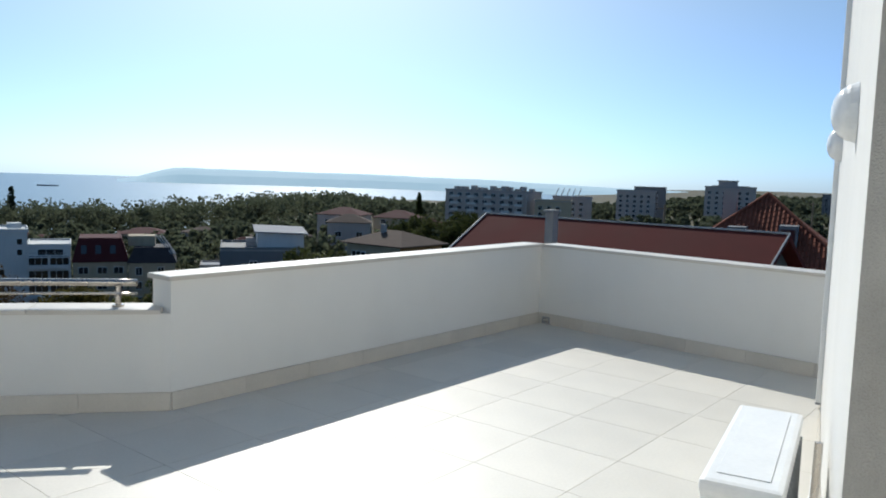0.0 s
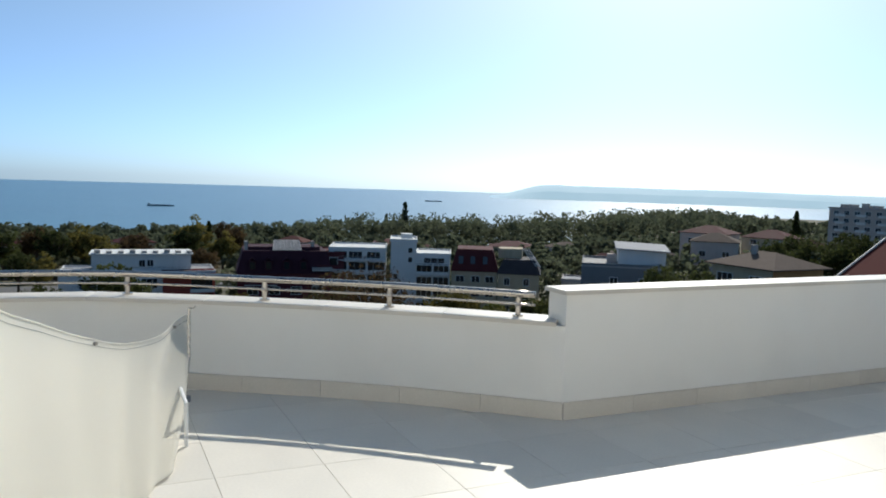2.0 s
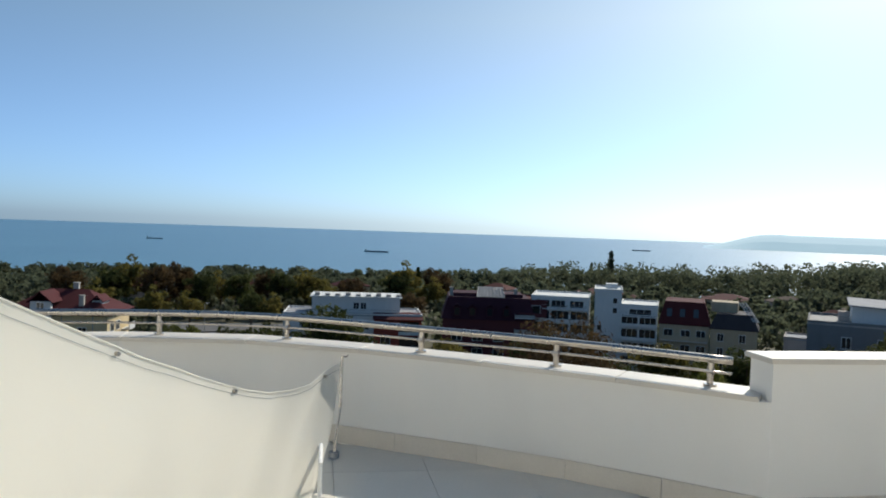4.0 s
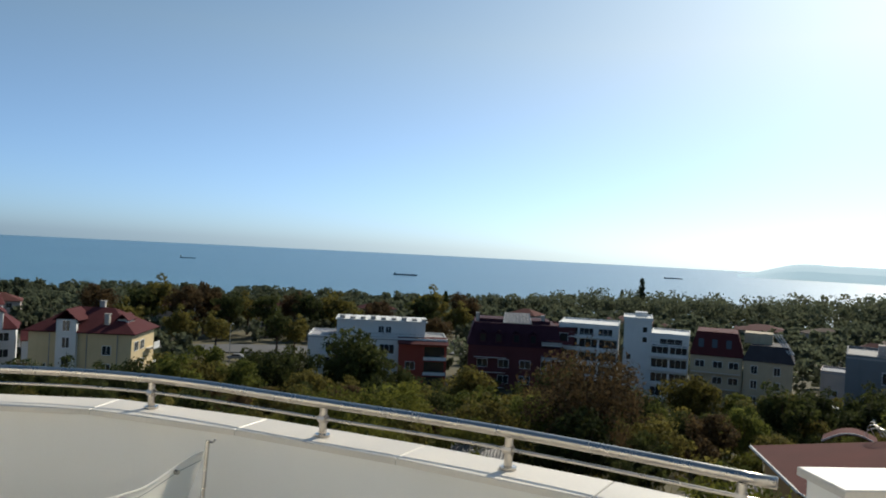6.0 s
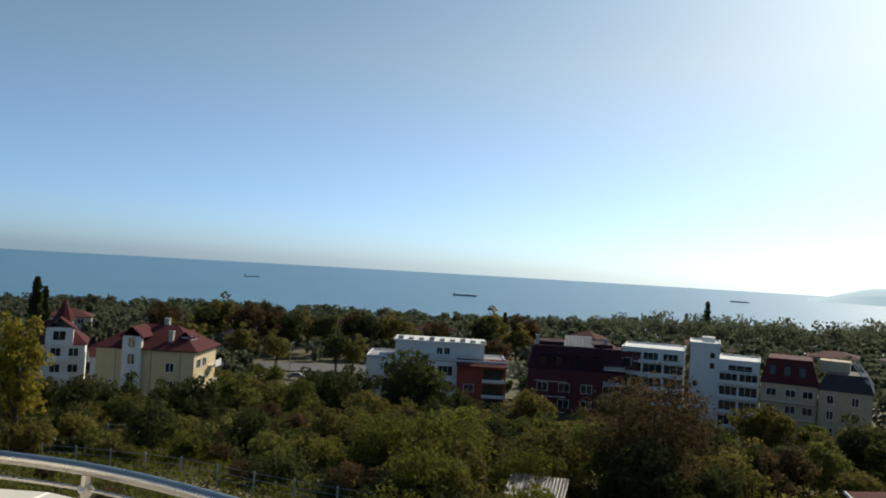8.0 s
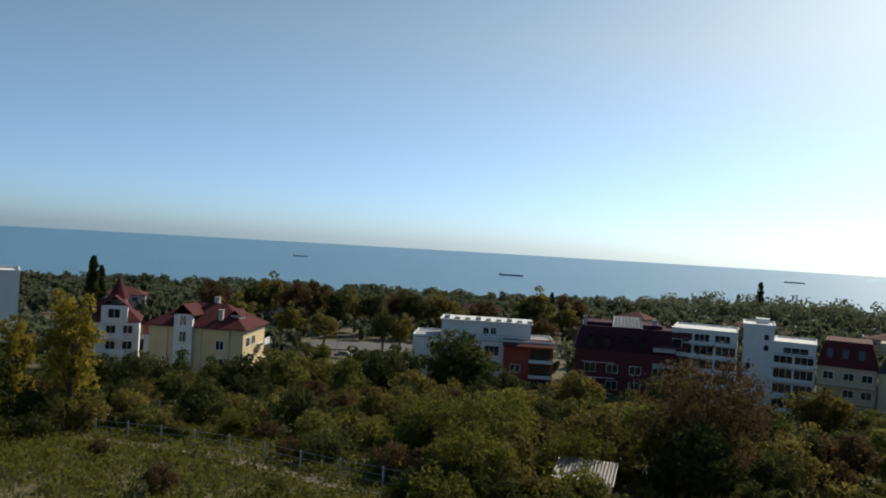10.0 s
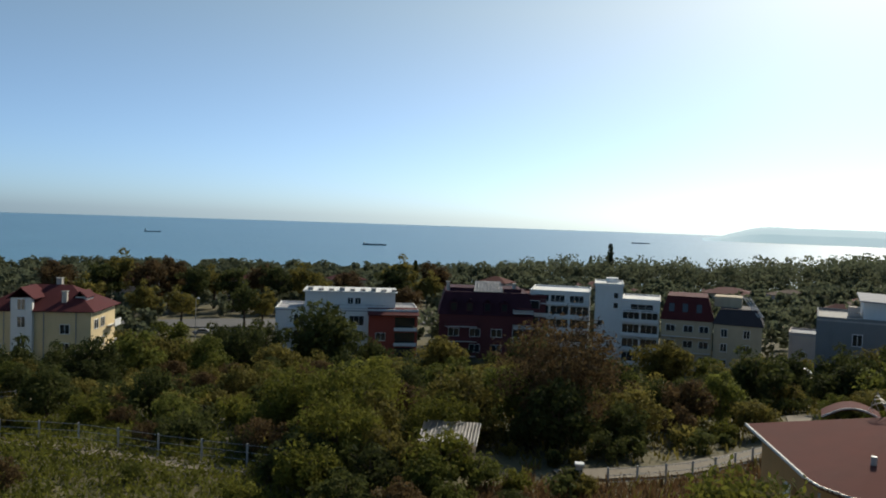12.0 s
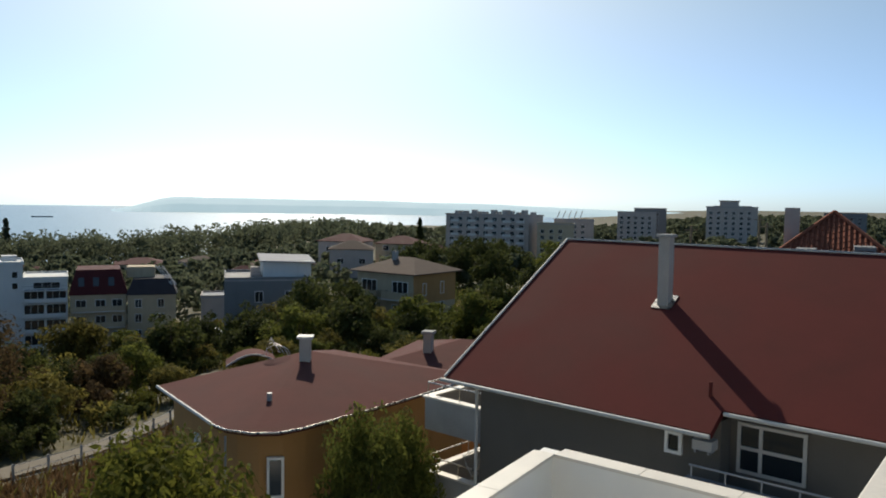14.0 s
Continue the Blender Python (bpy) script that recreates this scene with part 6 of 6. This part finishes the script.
for az, r, s in ((54, 112, 1.3), (56.5, 118, 1.5), (59, 110, 1.2), (61, 120, 1.5), (63.5, 112, 1.3), (66, 106, 1.25), (68, 112, 1.2), (70.5, 104, 1.2), (73, 112, 1.3), (75.5, 118, 1.3), (78, 112, 1.3), (58, 134, 1.6), (61.5, 138, 1.7), (64, 132, 1.4), (55.5, 140, 1.6)):
    plant("broad", -math.sin(radians(az)) * r, math.cos(radians(az)) * r, s, rnd.choice((1, 4, 2, 0)))
for az, r, s in ((-5, 140, 1.6), (-3.5, 165, 1.8), (-2, 150, 1.7), (-1, 185, 2.0), (0.5, 160, 1.8), (2, 175, 1.9), (3, 205, 2.0), (-4, 205, 2.0), (-2.5, 230, 2.1), (0, 225, 2.1), (4.5, 160, 1.8), (-6.5, 175, 1.9)):
    plant("broad", -math.sin(radians(az)) * r, math.cos(radians(az)) * r, s, rnd.choice((1, 4, 1, 0)))
plant("bush", -32.5, 36.7, 1.2, 3)
plant("bush", -36, 35.7, 1.1, 0)
plant("bush", -30.8, 38.1, 0.8, 1)
for x, y, s in ((-12.8, 80.1, 1.25), (-17.7, 78.9, 1.2), (-6.3, 81.3, 1.0), (-0.2, 84.4, 1.1), (-23.4, 99, 1.3), (-29.6, 104.6, 1.15), (-36.7, 106.2, 1.2), (-19.2, 92.4, 1.35), (-22.9, 84.5, 1.2), (-41.8, 110.8, 1.3), (-15.4, 98.4, 1.3), (2.3, 91.3, 1.3), (6.4, 97.2, 1.3), (-43.6, 102.9, 1.0)):
    plant("broad", x, y, s, rnd.choice((1, 4, 2, 0)))
plant("broad", -78.5, 7, 1.7, 1)
plant("broad", -72.9, 10.4, 1.4, 1)
plant("broad", -84.5, 9.5, 1.9, 2)
plant("poplar", -284.9, 479.2, 1.7, 1)
plant("poplar", -294, 468.5, 1.3, 1)
plant("poplar", -238, 54.6, 1.25, 0)
plant("poplar", -244.1, 58.2, 1.05, 0)
plant("poplar", 59, 387.9, 0.92, 1)
plant("poplar", -17.2, 319.7, 1.05, 0)
plant("poplar", -211.9, 212.8, 0.95, 0)
for t in range(15):
    k = t / 14
    x, y = (-206 + 22 * k, 82 + 24 * k) if k < 0.3 else (-199 + 54 * (k - 0.3), 92 + 88 * (k - 0.3))
    if t % 3 != 1:
        plant("street", x + 12 + rnd.uniform(-2, 2), y - 6 + rnd.uniform(-2, 2), rnd.uniform(1.1, 1.4))
for t in range(9):
    k = t / 8
    plant("street", -226 + 52 * k + rnd.uniform(-3, 3), 98 + 84 * k + rnd.uniform(-3, 3), rnd.uniform(1.5, 1.9))
    plant("street", -238 + 60 * k + rnd.uniform(-3, 3), 92 + 98 * k + rnd.uniform(-3, 3), rnd.uniform(1.5, 2.0), 2 - t % 2)

KEEP = [(-124.4, 48.5, 12), (-153.3, 45.7, 12), (-117.2, 107.6, 17), (-101.1, 128.6, 13), (-84.8, 140.8, 16), (-66.5, 150.1, 13), (-31.7, 117.5, 8), (-12, 106, 7.5), (-5.9, 28.5, 8), (-34, 40.8, 3.5), (16.4, 46.9, 9), (5.6, 23, 12), (-70.2, 127.5, 6), (-55.9, 132.5, 5), (-42.3, 138, 5), (-136.9, 47.3, 5), (-2.3, 38.2, 6)]


def near_line(x, y, line, d):
    p = Vector((x, y))
    for a, b in zip(line, line[1:]):
        a, b = Vector(a), Vector(b)
        t = min(1, max(0, (p - a).dot(b - a) / (b - a).length_squared))
        if (p - a - (b - a) * t).length < d:
            return True
    return False


def free(x, y, pad):
    if any(math.hypot(x - a, y - b) < r + pad for a, b, r in KEEP):
        return False
    return not (near_line(x, y, PATH_LINE, 1.6 + pad) or near_line(x, y, ROAD_LINE, 8.5 + pad) or near_line(x, y, COURT_LINE, 2 + pad) or near_line(x, y, TRACK_LINE, 0.9 + pad * 0.5) or near_line(x, y, [(-89.3, 11.7), (-82.2, 19.3), (-77, 28.9)], 4))


def in_grass(x, y):
    """The open dry slope on the near side of the lane."""
    x, y = x + 0.05 * y, y - 0.05 * x
    return 30 < y < 66 and x < -7 and x > steps(y, [(30, -44), (36, -40), (42.5, -32.5), (47.5, -26.5), (53, -23), (60, -21.4), (66, -20.6)])


taken = []
thicket = []
count = 0
for attempt in range(9000):
    az, r = radians(rnd.uniform(-6, 84)), math.sqrt(rnd.uniform(44 ** 2, 152 ** 2))
    x, y = -math.sin(az) * r, math.cos(az) * r
    garden = -66 < x < -34 and 8 < y < 30 and r < 66
    grass = in_grass(x, y)
    if garden or grass or not free(x, y, 1.2):
        continue
    gap = 2.1 if r < 80 else 3.4
    if any(abs(x - a) < gap and abs(y - b) < gap for a, b in taken):
        continue
    taken.append((x, y))
    count += 1
    if r < 72:
        plant("bush" if rnd.random() < 0.62 else "broad", x, y, rnd.uniform(0.65, 1.08))
    elif r < 105:
        plant("bush" if rnd.random() < 0.5 else "broad", x, y, rnd.uniform(0.5, 0.85))
    else:
        thicket.append((x, y, rnd.uniform(2.2, 4.2)))
    if count > 520:
        break
for x, y in ((-45, 24), (-52, 28), (-40, 30), (-58, 17), (-48, 18), (-62, 24), (-37, 26)):
    plant("bush", x, y, rnd.uniform(0.45, 0.75))
for k in kinds.values():
    for ob in k:
        for o in (*ob.children_recursive, ob):
            bpy.data.objects.remove(o, do_unlink=True)


for attempt in range(1500):
    az, r = radians(rnd.uniform(-6, 82)), math.sqrt(rnd.uniform(40 ** 2, 112 ** 2))
    x, y = -math.sin(az) * r, math.cos(az) * r
    if (-66 < x < -34 and 8 < y < 30) or (in_grass(x, y) and rnd.random() < 0.85) or not free(x, y, 0.4):
        continue
    thicket.append((x, y, rnd.uniform(0.9, 2.3)))


# rows of low garden plants and vines
def garden_rows():
    g = np.random.RandomState(3)
    pos = []
    for row in range(13):
        for k in range(70):
            s = k / 69
            x, y = -66 + 31 * s, 8.5 + row * 1.6 + 8 * s
            if g.rand() < 0.72:
                pos.append((x + g.normal() * 0.35, y + g.normal() * 0.3))
    v = []
    for x, y in pos:
        z = ground_z(x, y)
        n = 34
        h = 0.35 + 0.6 * g.rand()
        p = np.array([x, y, z]) + g.normal(size=(n, 3)) * np.array([0.4, 0.4, 0.0]) + np.stack([np.zeros(n), np.zeros(n), g.rand(n) * h], 1)
        t, b = g.normal(size=(n, 3)), g.normal(size=(n, 3))
        t /= np.linalg.norm(t, axis=1)[:, None]
        b /= np.linalg.norm(b, axis=1)[:, None]
        L = 0.10 + 0.10 * g.rand(n)[:, None]
        v.append(np.stack([p - t * L, p + b * L * 0.5, p + t * L, p - b * L * 0.5], 1).reshape(-1, 3))
    ob = new("garden_plants", blades("garden_plants", np.concatenate(v), LEAVES["bright"]))
    tagged(ob, "rows of low green garden plants on dry soil", "plants", "", "stuff")


garden_rows()


def tufts(name, label, mat, area, n, h, seed, wide=0.03):
    """Upright thin blades over a patch: area is (x0, x1, y0, y1)."""
    g = np.random.RandomState(seed)
    x = area[0] + (area[1] - area[0]) * g.rand(n)
    y = area[2] + (area[3] - area[2]) * g.rand(n)
    keep = np.array([free(a, b, 0.1) and (name != "dry_grass" or in_grass(a, b)) for a, b in zip(x, y)])
    x, y, n = x[keep], y[keep], int(keep.sum())
    z = np.array([ground_z(a, b) for a, b in zip(x, y)])
    p = np.stack([x, y, z], 1)
    a = g.rand(n) * 2 * math.pi
    side = np.stack([np.cos(a), np.sin(a), 0 * a], 1) * wide
    tip = p + np.stack([g.normal(size=n) * h * 0.35, g.normal(size=n) * h * 0.35, h * (0.5 + 0.7 * g.rand(n))], 1)
    v = np.stack([p - side, p + side, tip + side * 0.3, tip - side * 0.3], 1).reshape(-1, 3)
    tagged(new(name, blades(name, v, mat)), label, "grass", "", "stuff")


tufts("dry_grass", "dry reddish-brown grass on the slope", HEDGE_DRY, (-31, -6, 31, 62), 22000, 0.6, 8, 0.05)
tufts("weeds", "rough green weeds between the trees", LEAVES["olive"], (-120, 10, 40, 120), 26000, 0.7, 9, 0.09)
tufts("weeds_garden", "rough green weeds around the garden", LEAVES["green"], (-80, -30, 8, 44), 14000, 0.5, 10, 0.06)


def garden_thicket():
    """Low tangled growth filling the ground between the garden trees."""
    g = np.random.RandomState(22)
    lots = {"dark": [], "olive": []}
    for x, y, h in thicket:
        m = 260 if h > 2.3 else 170
        c = g.normal(size=(10, 3))
        c /= np.linalg.norm(c, axis=1)[:, None]
        o = c[g.randint(0, 10, m)] * 0.6 + np.clip(g.normal(size=(m, 3)), -1.4, 1.4) * 0.24
        p = np.array([x, y, ground_z(x, y) + h * 0.5]) + o * np.array([h * 0.62, h * 0.62, h * 0.5])
        t, b = g.normal(size=(m, 3)), g.normal(size=(m, 3))
        t /= np.linalg.norm(t, axis=1)[:, None]
        b -= t * (b * t).sum(1)[:, None]
        b /= np.linalg.norm(b, axis=1)[:, None]
        L = (0.15 + 0.15 * g.rand(m))[:, None] * (1.0 if h > 2.3 else 0.8)
        lots["dark" if g.rand() < 0.65 else "olive"].append(np.stack([p - t * L, p + b * L * 0.6, p + t * L, p - b * L * 0.6], 1).reshape(-1, 3))
    for tone, lab in (("dark", "dark green tangled undergrowth between the garden trees"), ("olive", "olive green tangled undergrowth between the garden trees")):
        tagged(new("undergrowth", blades("undergrowth", np.concatenate(lots[tone]), LEAVES[tone])), lab, "undergrowth", "", "stuff")


garden_thicket()


# far woods down to the shore and on the land side
def far_woods():
    g = np.random.RandomState(21)
    out = []
    n = 0
    while n < 3300:
        az = g.uniform(-34, 92) if n < 2800 else g.uniform(-36, -3)
        lo, hi = (158, 605) if az > 14 else (150, 900) if n < 2800 else (440, 1000)
        r = math.sqrt(g.uniform(lo ** 2, hi ** 2)) if g.rand() < 0.62 else g.uniform(lo, hi)
        x, y = -math.sin(radians(az)) * r, math.cos(radians(az)) * r
        if not free(x, y, 2.0) or near_line(x, y, ROAD_LINE, 13) or (az < 3 and r < 300 and g.rand() < 0.5) or (-8 < az < 0 and 290 < r < 345) or (48 < az < 63 and r < 226):
            continue
        z = ground_z(x, y)
        if z < SEA + 1.5:
            continue
        n += 1
        h = g.uniform(5.5, 9.5) if r < 470 else g.uniform(8, 13) * (1.0 + 0.95 * (1 - smoothstep(30, 44, az)) * smoothstep(2, 12, az))
        if az < -6:
            h *= 0.8
        w = h * g.uniform(0.36, 0.55)
        m = 230 if r < 330 else 190
        c = g.normal(size=(9, 3))
        c /= np.linalg.norm(c, axis=1)[:, None]
        c *= 0.62
        o = c[g.randint(0, 9, m)] + np.clip(g.normal(size=(m, 3)), -1.3, 1.3) * 0.19
        p = np.array([x, y, z + h * 0.52]) + o * np.array([w, w, h * 0.5])
        t, b = g.normal(size=(m, 3)), g.normal(size=(m, 3))
        t /= np.linalg.norm(t, axis=1)[:, None]
        b -= t * (b * t).sum(1)[:, None]
        b /= np.linalg.norm(b, axis=1)[:, None]
        L = (0.38 + 0.30 * g.rand(m))[:, None] * (0.75 + r / 620)
        out.append(np.stack([p - t * L, p + b * L * 0.85, p + t * L, p - b * L * 0.85], 1).reshape(-1, 3))
    ob = new("far_woods", blades("far_woods", np.concatenate(out), HAZE_TONED_LEAVES))
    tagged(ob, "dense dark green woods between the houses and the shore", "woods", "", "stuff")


far_woods()


lay_tiles()
